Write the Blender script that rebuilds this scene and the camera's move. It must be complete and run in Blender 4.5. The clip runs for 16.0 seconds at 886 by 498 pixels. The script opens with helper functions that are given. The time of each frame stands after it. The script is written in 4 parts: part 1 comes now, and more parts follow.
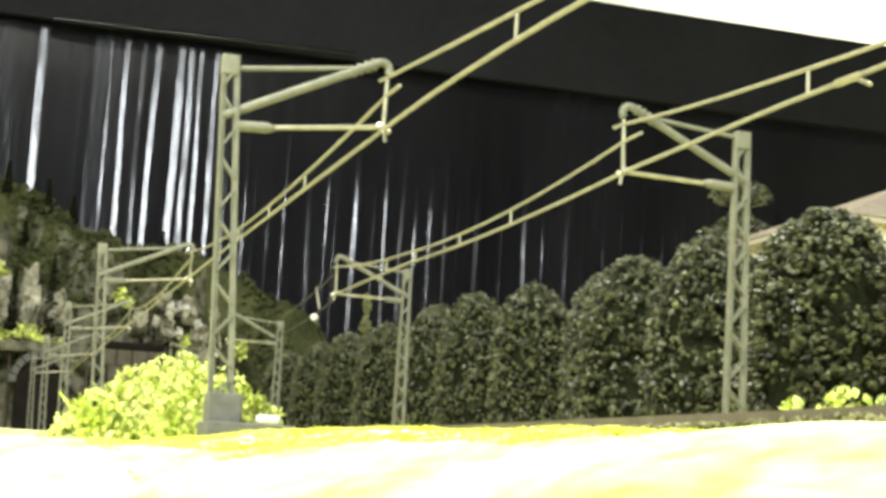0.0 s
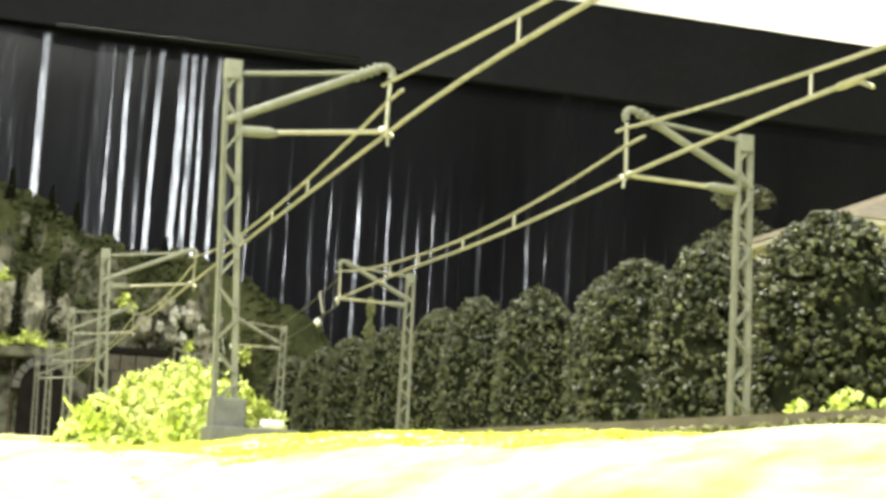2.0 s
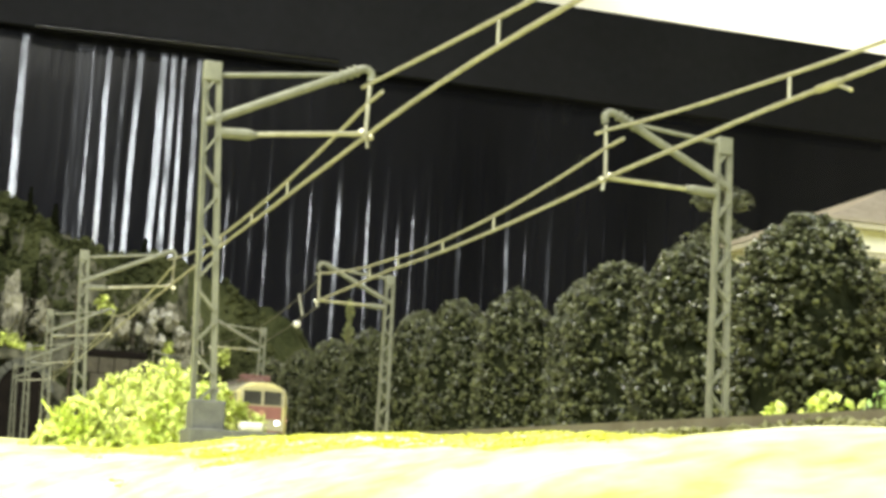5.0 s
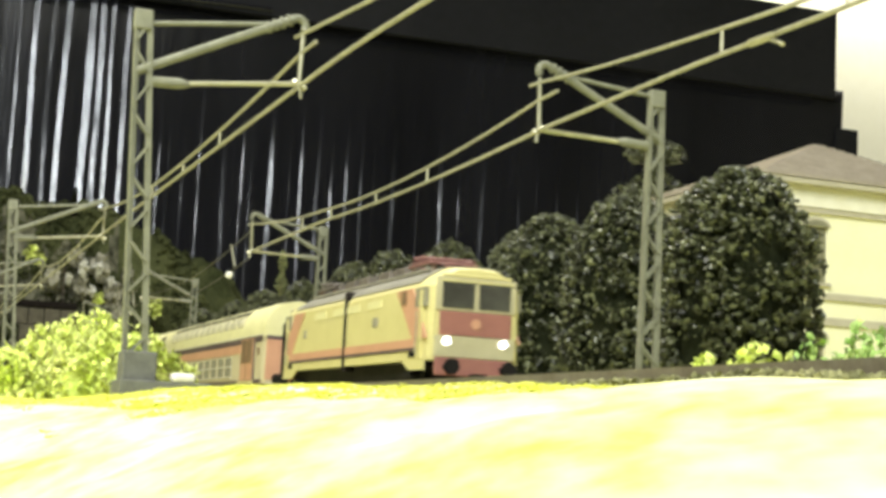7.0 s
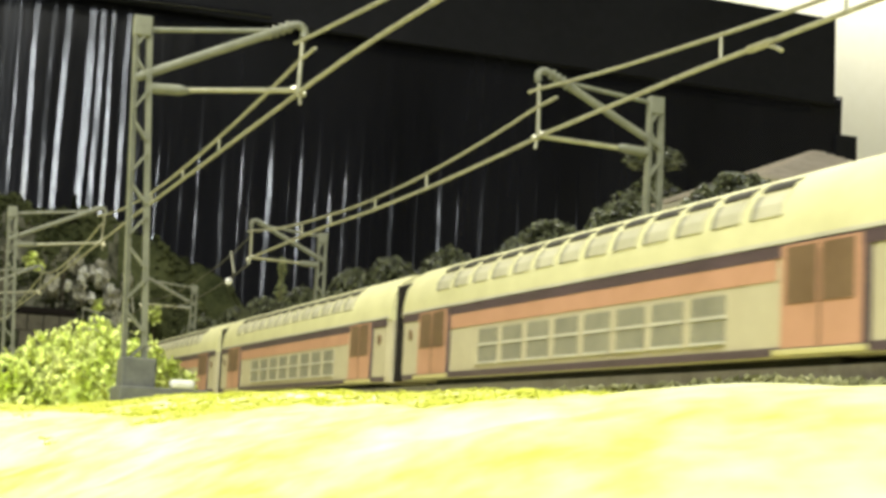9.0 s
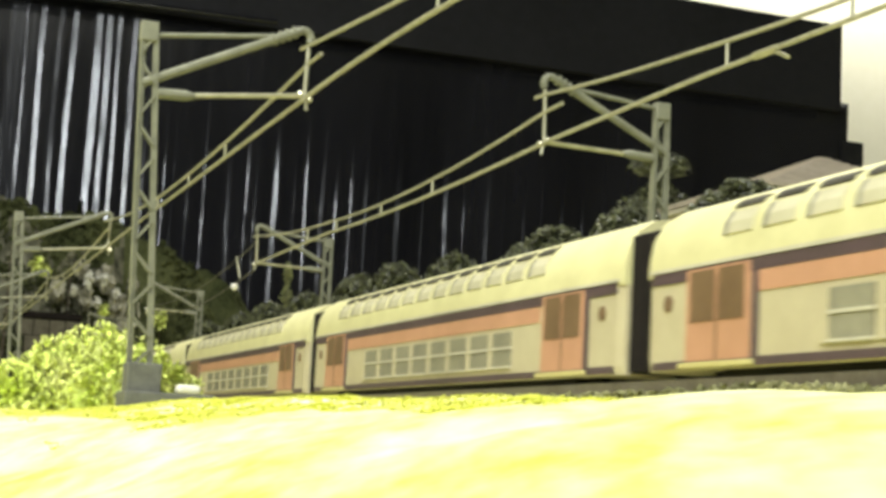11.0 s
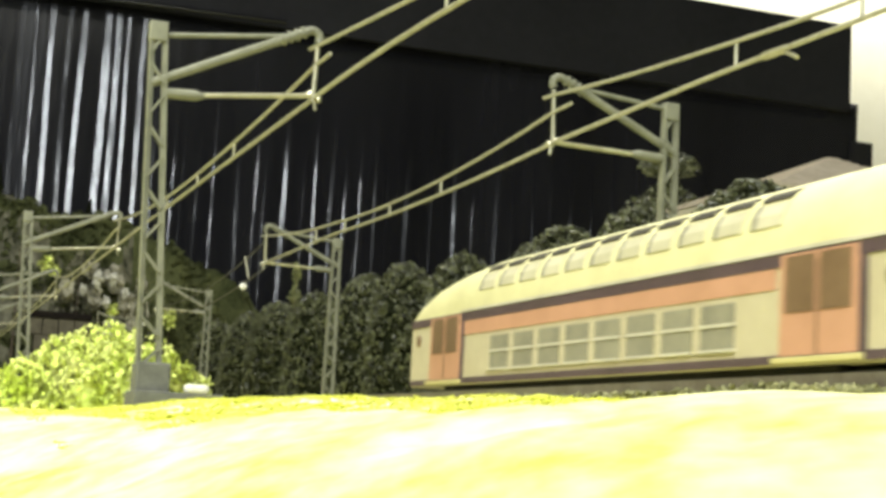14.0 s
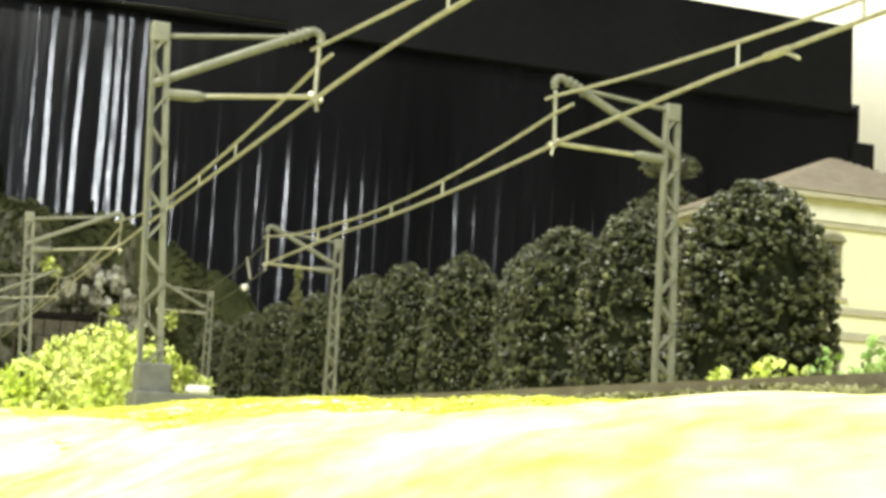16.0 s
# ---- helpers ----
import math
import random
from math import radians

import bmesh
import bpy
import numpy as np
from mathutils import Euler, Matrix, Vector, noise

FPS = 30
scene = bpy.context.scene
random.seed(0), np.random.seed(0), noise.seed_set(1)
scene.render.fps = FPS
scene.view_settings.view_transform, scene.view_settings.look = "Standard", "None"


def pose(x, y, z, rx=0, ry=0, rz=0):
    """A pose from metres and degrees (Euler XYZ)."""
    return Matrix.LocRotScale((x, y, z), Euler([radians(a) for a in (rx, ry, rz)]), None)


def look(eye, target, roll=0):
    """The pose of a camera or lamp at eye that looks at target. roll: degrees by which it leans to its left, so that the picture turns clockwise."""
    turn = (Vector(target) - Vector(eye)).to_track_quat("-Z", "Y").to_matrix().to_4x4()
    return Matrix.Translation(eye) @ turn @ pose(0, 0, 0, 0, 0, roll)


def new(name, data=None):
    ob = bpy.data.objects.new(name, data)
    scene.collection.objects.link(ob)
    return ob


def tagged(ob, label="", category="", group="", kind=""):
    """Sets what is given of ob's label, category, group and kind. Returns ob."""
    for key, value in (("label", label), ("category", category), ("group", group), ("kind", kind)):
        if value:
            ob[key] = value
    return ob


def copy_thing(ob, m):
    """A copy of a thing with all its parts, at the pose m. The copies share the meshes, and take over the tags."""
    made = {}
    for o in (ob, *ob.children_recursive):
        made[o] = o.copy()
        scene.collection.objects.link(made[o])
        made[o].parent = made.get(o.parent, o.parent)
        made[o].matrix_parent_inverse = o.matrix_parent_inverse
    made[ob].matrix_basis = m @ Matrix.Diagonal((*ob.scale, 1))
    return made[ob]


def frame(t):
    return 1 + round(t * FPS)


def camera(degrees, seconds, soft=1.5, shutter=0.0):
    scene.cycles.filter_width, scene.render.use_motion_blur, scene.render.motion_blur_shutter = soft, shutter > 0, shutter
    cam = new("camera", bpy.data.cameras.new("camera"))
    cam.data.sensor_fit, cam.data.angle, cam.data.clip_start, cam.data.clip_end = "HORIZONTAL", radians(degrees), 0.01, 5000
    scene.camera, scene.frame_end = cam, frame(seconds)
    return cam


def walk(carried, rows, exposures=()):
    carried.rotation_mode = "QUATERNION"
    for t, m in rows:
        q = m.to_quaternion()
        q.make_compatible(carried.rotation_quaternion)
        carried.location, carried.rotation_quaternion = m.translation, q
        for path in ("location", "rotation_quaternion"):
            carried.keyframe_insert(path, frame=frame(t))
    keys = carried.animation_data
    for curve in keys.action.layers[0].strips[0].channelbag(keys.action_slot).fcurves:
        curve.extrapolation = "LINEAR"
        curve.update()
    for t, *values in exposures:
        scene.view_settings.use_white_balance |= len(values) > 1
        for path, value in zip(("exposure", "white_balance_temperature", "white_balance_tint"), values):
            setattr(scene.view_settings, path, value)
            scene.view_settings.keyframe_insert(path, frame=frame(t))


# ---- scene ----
# A model railway in 1:87 on a table; x runs across the tracks, y along them, z up from the room's floor.
cam = camera(32.57, 16.0, soft=3.7, shutter=0.4)
EYE = (0.0, 0.0, 1.0)
walk(cam, [
    (0.0, pose(*EYE, 90 + 8.44, -3.31, -17.05)),
    (0.5, pose(*EYE, 90 + 8.48, -3.38, -16.94)),
    (1.0, pose(*EYE, 90 + 8.54, -3.47, -16.83)),
    (1.5, pose(*EYE, 90 + 8.60, -3.25, -16.81)),
    (2.0, pose(*EYE, 90 + 8.59, -3.12, -16.90)),
    (2.5, pose(*EYE, 90 + 8.48, -3.20, -17.00)),
    (3.0, pose(*EYE, 90 + 8.52, -3.14, -17.02)),
    (5.3, pose(*EYE, 90 + 8.72, -3.02, -17.99)),
    (5.5, pose(*EYE, 90 + 8.28, -3.20, -18.70)),
    (6.0, pose(*EYE, 90 + 7.47, -2.80, -19.48)),
    (6.5, pose(*EYE, 90 + 7.16, -2.78, -19.84)),
    (7.0, pose(*EYE, 90 + 7.01, -2.95, -20.20)),
    (7.5, pose(*EYE, 90 + 7.02, -3.09, -20.36)),
    (8.0, pose(*EYE, 90 + 7.13, -3.08, -20.34)),
    (8.5, pose(*EYE, 90 + 7.21, -2.92, -20.33)),
    (9.0, pose(*EYE, 90 + 7.25, -2.91, -20.22)),
    (11.5, pose(*EYE, 90 + 7.48, -3.07, -19.97)),
    (12.0, pose(*EYE, 90 + 7.49, -3.10, -19.89)),
    (12.5, pose(*EYE, 90 + 7.53, -3.18, -19.83)),
    (13.0, pose(*EYE, 90 + 7.53, -3.09, -19.76)),
    (13.5, pose(*EYE, 90 + 7.51, -3.19, -19.78)),
    (14.0, pose(*EYE, 90 + 7.44, -3.17, -19.71)),
    (14.5, pose(*EYE, 90 + 7.43, -3.31, -19.63)),
    (15.0, pose(*EYE, 90 + 7.46, -3.40, -19.61)),
    (15.5, pose(*EYE, 90 + 7.50, -3.33, -19.60)),
    (16.0, pose(*EYE, 90 + 7.47, -3.19, -19.65)),
], [(0, 0.32), (3.0, 0.32), (5.5, 0.10), (7.0, -0.08), (8.0, -0.40), (9.0, -0.38), (13.0, -0.32), (15.0, -0.06), (16.0, 0.0)])

# ---- light ----
world = bpy.data.worlds.new("room_world")
world.use_nodes = True
world.node_tree.nodes["Background"].inputs[0].default_value = (0.9, 0.95, 1.0, 1)
world.node_tree.nodes["Background"].inputs[1].default_value = 0.02
scene.world = world


def area_lamp(name, eye, target, sx, sy, watts, colour):
    data = bpy.data.lights.new(name, "AREA")
    data.shape, data.size, data.size_y, data.energy, data.color = "RECTANGLE", sx, sy, watts, colour
    ob = new(name, data)
    ob.matrix_world = look(eye, target)
    return ob


area_lamp("work_lamp", (-0.40, 0.13, 1.66), (0.15, 0.45, 1.05), 0.22, 0.30, 10.2, (0.99, 0.985, 0.87))
area_lamp("tube_lamp", (-0.30, -0.60, 2.02), (0.2, 1.2, 1.45), 0.08, 0.74, 27.0, (0.90, 0.965, 1.0))
area_lamp("ceiling_lamp", (0.2, 1.0, 2.42), (0.2, 1.0, 1.0), 0.9, 0.35, 27.0, (0.985, 0.985, 0.90))
# unseen fill light, added only to brighten the white wall at the right
area_lamp("wall_fill", (2.0, 2.92, 2.42), (2.0, 2.99, 1.5), 1.4, 0.08, 22.0, (1.0, 0.98, 0.86))


# ---- materials ----
def mat(name, a, b=None, rough=0.7, metal=0.0, scale=300.0, fine=0.0, bump=0.15, spec=0.5, island=0.0, depth=0.0006, stretch=None, turn=0.0):
    """Two colours mixed by coarse and fine noise, with a fine relief."""
    m = bpy.data.materials.new(name)
    m.use_nodes = True
    n, l = m.node_tree.nodes, m.node_tree.links
    p = n["Principled BSDF"]
    b = b or tuple(c * 0.75 for c in a)
    tc = n.new("ShaderNodeTexCoord")
    src = tc.outputs["Object"]
    if stretch:
        mp = n.new("ShaderNodeMapping")
        mp.vector_type = "TEXTURE"
        mp.inputs["Scale"].default_value = tuple(1 / v for v in stretch)
        mp.inputs["Rotation"].default_value = (0, 0, math.radians(turn))
        l.new(src, mp.inputs[0])
        src = mp.outputs[0]
    n1, n2 = n.new("ShaderNodeTexNoise"), n.new("ShaderNodeTexNoise")
    n1.inputs["Scale"].default_value, n2.inputs["Scale"].default_value = scale, fine or scale * 6
    n1.inputs["Detail"].default_value, n2.inputs["Detail"].default_value = 4, 3
    l.new(src, n1.inputs["Vector"]), l.new(src, n2.inputs["Vector"])
    mx = n.new("ShaderNodeMath")
    mx.operation = "MULTIPLY_ADD"
    mx.inputs[1].default_value = 0.45
    l.new(n2.outputs["Fac"], mx.inputs[0]), l.new(n1.outputs["Fac"], mx.inputs[2])
    ramp = n.new("ShaderNodeMapRange")
    ramp.inputs["From Min"].default_value, ramp.inputs["From Max"].default_value = 0.5, 0.95
    l.new(mx.outputs[0], ramp.inputs["Value"])
    mix = n.new("ShaderNodeMix")
    mix.data_type = "RGBA"
    mix.inputs["A"].default_value, mix.inputs["B"].default_value = (*a, 1), (*b, 1)
    l.new(ramp.outputs[0], mix.inputs["Factor"])
    out = mix.outputs["Result"]
    if island:
        geo = n.new("ShaderNodeNewGeometry")
        hsv = n.new("ShaderNodeHueSaturation")
        mr = n.new("ShaderNodeMapRange")
        mr.inputs["To Min"].default_value, mr.inputs["To Max"].default_value = 1 - island, 1 + island
        l.new(geo.outputs["Random Per Island"], mr.inputs["Value"])
        l.new(mr.outputs[0], hsv.inputs["Value"]), l.new(out, hsv.inputs["Color"])
        out = hsv.outputs["Color"]
    l.new(out, p.inputs["Base Color"])
    p.inputs["Roughness"].default_value, p.inputs["Metallic"].default_value = rough, metal
    p.inputs["Specular IOR Level"].default_value = spec
    if bump:
        bp = n.new("ShaderNodeBump")
        bp.inputs["Strength"].default_value, bp.inputs["Distance"].default_value = bump, depth
        l.new(n2.outputs["Fac"], bp.inputs["Height"]), l.new(bp.outputs[0], p.inputs["Normal"])
    return m


GRASS = mat("grass_foam", (0.55, 0.55, 0.085), (0.75, 0.74, 0.49), 0.95, scale=42, fine=260, bump=0.3, spec=0.1, depth=0.0008, stretch=(1, 0.42, 1), turn=-20)
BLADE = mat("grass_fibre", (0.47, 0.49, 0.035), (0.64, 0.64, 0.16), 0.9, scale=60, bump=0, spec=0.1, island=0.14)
VERGE = mat("verge_fibre", (0.13, 0.13, 0.06), (0.26, 0.25, 0.12), 0.9, scale=40, bump=0, spec=0.1, island=0.4)
BALLAST = mat("ballast", (0.11, 0.10, 0.07), (0.26, 0.24, 0.18), 0.9, scale=500, fine=900, bump=1.0, spec=0.2, depth=0.002)
RAIL = mat("nickel_rail", (0.30, 0.27, 0.22), (0.20, 0.17, 0.13), 0.4, 0.6, scale=200)
SLEEPER = mat("sleeper_plastic", (0.10, 0.07, 0.05), (0.16, 0.12, 0.09), 0.8, scale=400)
MAST = mat("mast_grey_plastic", (0.22, 0.22, 0.155), (0.15, 0.15, 0.105), 0.55, scale=250, spec=0.4)
THREAD = mat("dark_thread", (0.06, 0.055, 0.04), (0.10, 0.095, 0.07), 0.7, scale=300)
WIRE = mat("catenary_wire", (0.46, 0.44, 0.32), (0.30, 0.29, 0.20), 0.4, 0.35, scale=300)
BRASS = mat("bright_metal", (0.55, 0.53, 0.38), (0.36, 0.34, 0.23), 0.3, 0.6, scale=300)
CONCRETE = mat("grey_footing", (0.095, 0.095, 0.08), (0.15, 0.15, 0.125), 0.85, scale=250)
LEAF = mat("dark_foliage", (0.013, 0.016, 0.007), (0.100, 0.105, 0.044), 0.36, scale=200, bump=0.3, spec=0.45, island=0.9)
# near-black: painted shade between crown knobs, and the firs' dark foliage
GAPSHADE_FIR = mat("gap_shade_and_fir_foliage", (0.008, 0.010, 0.004), (0.016, 0.018, 0.007), 0.95, scale=200, spec=0.1)
POPLAR = mat("pale_olive_foliage", (0.13, 0.14, 0.06), (0.22, 0.23, 0.10), 0.8, scale=200, bump=0.2, spec=0.2, island=0.3)
BARK = mat("bark", (0.08, 0.06, 0.04), (0.14, 0.11, 0.08), 0.9, scale=300)
BUSH = mat("yellow_green_foam", (0.40, 0.50, 0.05), (0.76, 0.79, 0.30), 0.9, scale=110, bump=0.4, spec=0.15, island=0.55)
WEED = mat("weed_green", (0.19, 0.38, 0.08), (0.46, 0.56, 0.20), 0.8, scale=150, bump=0.2, spec=0.2, island=0.4)
PLASTIC = mat("black_plastic_sheet", (0.008, 0.008, 0.011), (0.017, 0.017, 0.023), 0.18, scale=6, fine=45, bump=0.32, spec=0.62, depth=0.004, stretch=(1, 1, 0.12))
BOARD = mat("black_board", (0.011, 0.011, 0.014), (0.020, 0.020, 0.025), 0.85, scale=3, fine=60, bump=0.1, spec=0.3)
WHITEWALL = mat("white_wall", (0.80, 0.78, 0.66), (0.74, 0.72, 0.58), 0.9, scale=2, fine=40, bump=0.1)
PALEROCK = mat("pale_rock", (0.12, 0.115, 0.08), (0.60, 0.57, 0.45), 0.9, scale=45, fine=160, bump=0.9, spec=0.2, depth=0.006)
ROOMPAINT = mat("grey_room_paint", (0.20, 0.19, 0.17), (0.16, 0.15, 0.13), 0.9, scale=2, fine=40, bump=0.1)
ROCK = mat("plaster_rock", (0.040, 0.042, 0.026), (0.27, 0.26, 0.18), 0.9, scale=30, fine=60, bump=1.0, spec=0.2, depth=0.01)
HILLGREEN = mat("hill_scatter", (0.035, 0.043, 0.018), (0.13, 0.14, 0.06), 0.95, scale=18, fine=200, bump=0.8, spec=0.1, depth=0.004)
BRICKBROWN = mat("brown_masonry", (0.075, 0.066, 0.046), (0.15, 0.133, 0.095), 0.9, scale=60, fine=300, bump=0.6)
DARK = mat("black_parts_and_shade", (0.010, 0.008, 0.007), (0.018, 0.014, 0.012), 0.95, scale=50, spec=0.15)
FLOORM = mat("grey_carpet", (0.16, 0.15, 0.14), (0.22, 0.21, 0.19), 0.95, scale=5, fine=200, bump=0.4)
WOOD = mat("table_wood", (0.28, 0.19, 0.11), (0.36, 0.26, 0.16), 0.6, scale=6, fine=60, stretch=(1, 0.1, 1))
CREAM = mat("cream_paint", (0.60, 0.54, 0.245), (0.53, 0.47, 0.20), 0.45, scale=60, fine=400, bump=0.06)
ROOFCREAM = mat("coach_roof_cream", (0.69, 0.65, 0.35), (0.60, 0.56, 0.29), 0.5, scale=80, fine=400, bump=0.08)
# body cream made duller: the cab front's shade put into the colour
CABSHADE = mat("cab_front_shaded_cream", (0.46, 0.42, 0.25), (0.38, 0.34, 0.20), 0.5, scale=80, fine=400, bump=0.08)
BEIGE = mat("coach_beige", (0.54, 0.48, 0.31), (0.47, 0.41, 0.26), 0.5, scale=80, fine=400, bump=0.08)
ORANGE = mat("coach_orange_red", (0.55, 0.295, 0.18), (0.48, 0.255, 0.15), 0.5, scale=80, fine=400, bump=0.08)
RED = mat("loco_red", (0.32, 0.135, 0.105), (0.26, 0.11, 0.085), 0.45, scale=80, fine=400, bump=0.06)
PANTO = mat("pantograph_red", (0.26, 0.12, 0.10), (0.18, 0.08, 0.07), 0.5, scale=200)
VIOLET = mat("dark_violet_band", (0.10, 0.065, 0.07), (0.075, 0.05, 0.05), 0.5, scale=80)
ROOFGREY = mat("roof_gear_grey_brown", (0.15, 0.125, 0.10), (0.09, 0.075, 0.06), 0.6, scale=120, fine=500)
GREYROOF = mat("loco_grey_roof", (0.28, 0.26, 0.20), (0.20, 0.185, 0.145), 0.6, scale=80, fine=400)
UNDER = mat("underframe_black", (0.008, 0.007, 0.006), (0.018, 0.016, 0.014), 0.8, scale=150, spec=0.1)
WINDOW = mat("smoked_window", (0.045, 0.043, 0.035), (0.09, 0.088, 0.07), 0.12, scale=60, bump=0, spec=0.7)
WINLIGHT = mat("pale_window", (0.24, 0.225, 0.16), (0.34, 0.32, 0.22), 0.2, scale=90, bump=0, spec=0.6)
BROWN = mat("door_brown", (0.20, 0.125, 0.065), (0.15, 0.09, 0.045), 0.5, scale=80)
SLOT = mat("dark_roof_light", (0.040, 0.036, 0.028), (0.075, 0.068, 0.05), 0.6, scale=90, bump=0, spec=0.2)
UPPER = mat("upper_window_pale", (0.60, 0.56, 0.38), (0.46, 0.43, 0.28), 0.35, scale=90, bump=0, spec=0.6)
PALEROW = mat("window_frame_pale", (0.62, 0.58, 0.44), None, 0.4, scale=80)
HOUSEWALL = mat("house_plaster", (0.80, 0.77, 0.52), (0.74, 0.71, 0.45), 0.85, scale=60, fine=500, bump=0.2)
HOUSEBAND = mat("house_stone_band", (0.40, 0.36, 0.26), (0.48, 0.44, 0.32), 0.8, scale=100, fine=500)
HOUSEWHITE = mat("house_cornice", (0.76, 0.73, 0.58), (0.66, 0.62, 0.46), 0.7, scale=100, fine=500)
BRIGHTSTONE = mat("white_stone", (0.78, 0.77, 0.70), (0.62, 0.60, 0.52), 0.8, scale=200)
TILE = mat("roof_tile", (0.36, 0.31, 0.24), (0.28, 0.24, 0.18), 0.85, scale=120, fine=500, bump=0.5)
SHUTTER = mat("house_shutter", (0.22, 0.21, 0.13), (0.17, 0.16, 0.10), 0.6, scale=100)


def glow(name, colour, strength):
    m = bpy.data.materials.new(name)
    m.use_nodes = True
    p = m.node_tree.nodes["Principled BSDF"]
    p.inputs["Base Color"].default_value = (*colour, 1)
    p.inputs["Emission Color"].default_value, p.inputs["Emission Strength"].default_value = (*colour, 1), strength
    return m


HEADLIGHT = glow("headlight_on", (0.95, 0.97, 1.0), 4.0)


# ---- building helpers ----
def link(name, bm, material, parent=None, label="", smooth=False):
    me = bpy.data.meshes.new(name)
    bmesh.ops.recalc_face_normals(bm, faces=bm.faces)
    bm.to_mesh(me)
    bm.free()
    for mm in material if isinstance(material, (list, tuple)) else [material]:
        me.materials.append(mm)
    if smooth:
        for f in me.polygons:
            f.use_smooth = True
        me.set_sharp_from_angle(angle=radians(38))
    ob = new(name, me)
    ob.parent = parent
    if label:
        tagged(ob, label)
    return ob


part = link


def empty(name, m, label, category, group="", kind=""):
    ob = new(name)
    ob.empty_display_size = 0.01
    ob.matrix_basis = m
    return tagged(ob, label, category, group, kind)


def box(bm, x0, x1, y0, y1, z0, z1, bevel=0.0):
    g = bmesh.ops.create_cube(bm, size=1.0)
    for v in g["verts"]:
        v.co = Vector(((x0 + x1) / 2 + v.co.x * (x1 - x0), (y0 + y1) / 2 + v.co.y * (y1 - y0), (z0 + z1) / 2 + v.co.z * (z1 - z0)))
    if bevel:
        edges = list({e for v in g["verts"] for e in v.link_edges})
        bmesh.ops.bevel(bm, geom=edges, offset=bevel, segments=2, profile=0.5, affect="EDGES")
    return bm


def boxed(*a, **k):
    return box(bmesh.new(), *a, **k)


def tube(bm, p, q, r, n=8, r2=None):
    p, q = Vector(p), Vector(q)
    g = bmesh.ops.create_cone(bm, cap_ends=True, segments=n, radius1=r, radius2=r if r2 is None else r2, depth=(q - p).length)
    m = Matrix.Translation((p + q) / 2) @ (q - p).to_track_quat("Z", "Y").to_matrix().to_4x4()
    bmesh.ops.transform(bm, matrix=m, verts=g["verts"])
    return bm


def tubed(*a, **k):
    return tube(bmesh.new(), *a, **k)


def bar(bm, p, q, w, h):
    """A flat bar from p to q, w across x, h deep."""
    p, q = Vector(p), Vector(q)
    g = bmesh.ops.create_cube(bm, size=1.0)
    m = Matrix.Translation((p + q) / 2) @ (q - p).to_track_quat("Z", "Y").to_matrix().to_4x4() @ Matrix.Diagonal((w, h, (q - p).length, 1))
    bmesh.ops.transform(bm, matrix=m, verts=g["verts"])
    return bm


def ball(bm, c, r, sub=1, squash=1.0):
    bmesh.ops.create_icosphere(bm, subdivisions=sub, radius=r, matrix=Matrix.Translation(c) @ Matrix.Diagonal((1, 1, squash, 1)))
    return bm


def prism(bm, outline, y0, y1):
    """A closed outline in x, z drawn out along y."""
    a = [bm.verts.new((x, y0, z)) for x, z in outline]
    b = [bm.verts.new((x, y1, z)) for x, z in outline]
    n = len(outline)
    for i in range(n):
        bm.faces.new((a[i], a[(i + 1) % n], b[(i + 1) % n], b[i]))
    bm.faces.new(a), bm.faces.new(b[::-1])
    return bm


def clumps(places, size, rng, flat=0.8, thin=0.4):
    """Many small crumpled crumbs in one mesh; places: (point, outward)."""
    verts, faces = [], []
    base = [(1, 0, 0), (0, 1, 0), (-1, 0, 0), (0, -1, 0), (0, 0, 1), (0, 0, -1)]
    tri = [(0, 1, 4), (1, 2, 4), (2, 3, 4), (3, 0, 4), (1, 0, 5), (2, 1, 5), (3, 2, 5), (0, 3, 5)]
    for c, _ in places:
        s = size * rng.uniform(0.55, 1.35)
        rot = Euler((rng.uniform(0, 6.3), rng.uniform(0, 6.3), rng.uniform(0, 6.3))).to_matrix()
        k = len(verts)
        for v in base:
            w = rot @ (Vector((v[0], v[1] * 0.8, v[2] * thin)) * s * rng.uniform(0.6, 1.3))
            w.z *= flat
            verts.append((c[0] + w.x, c[1] + w.y, c[2] + w.z))
        faces += [(a + k, b + k, d + k) for a, b, d in tri]
    me = bpy.data.meshes.new("clumps")
    me.from_pydata(verts, [], faces)
    return me


# ---- the room and the table ----
RAILZ = 1.0098
FAR_X, NEAR_X = 0.177, 0.100     # the two tracks


def room():
    x0, x1, y0, y1, z1 = -1.9, 2.9, -2.7, 3.05, 2.45
    tagged(link("floor", boxed(x0 - .1, x1 + .1, y0 - .1, y1 + .1, -0.06, 0), FLOORM), "grey carpeted room floor under the layout table", "floor", kind="structure")
    tagged(link("ceiling", boxed(x0 - .1, x1 + .1, y0 - .1, y1 + .1, z1, z1 + 0.06), ROOMPAINT), "dull grey-brown painted room ceiling", "ceiling", kind="structure")
    for nm, b in (("wall_north", (x0, x1, y1, y1 + .1)), ("wall_south", (x0, x1, y0 - .1, y0)), ("wall_west", (x0 - .1, x0, y0, y1)), ("wall_east", (x1, x1 + .1, y0, y1))):
        if nm == "wall_north":
            tagged(link(nm, boxed(*b, 0, z1), WHITEWALL), "cream white painted room wall, brightly lit", "wall", kind="structure")
        else:
            tagged(link(nm, boxed(*b, 0, z1), ROOMPAINT), "dull grey-brown painted room wall", "wall", kind="structure")


room()


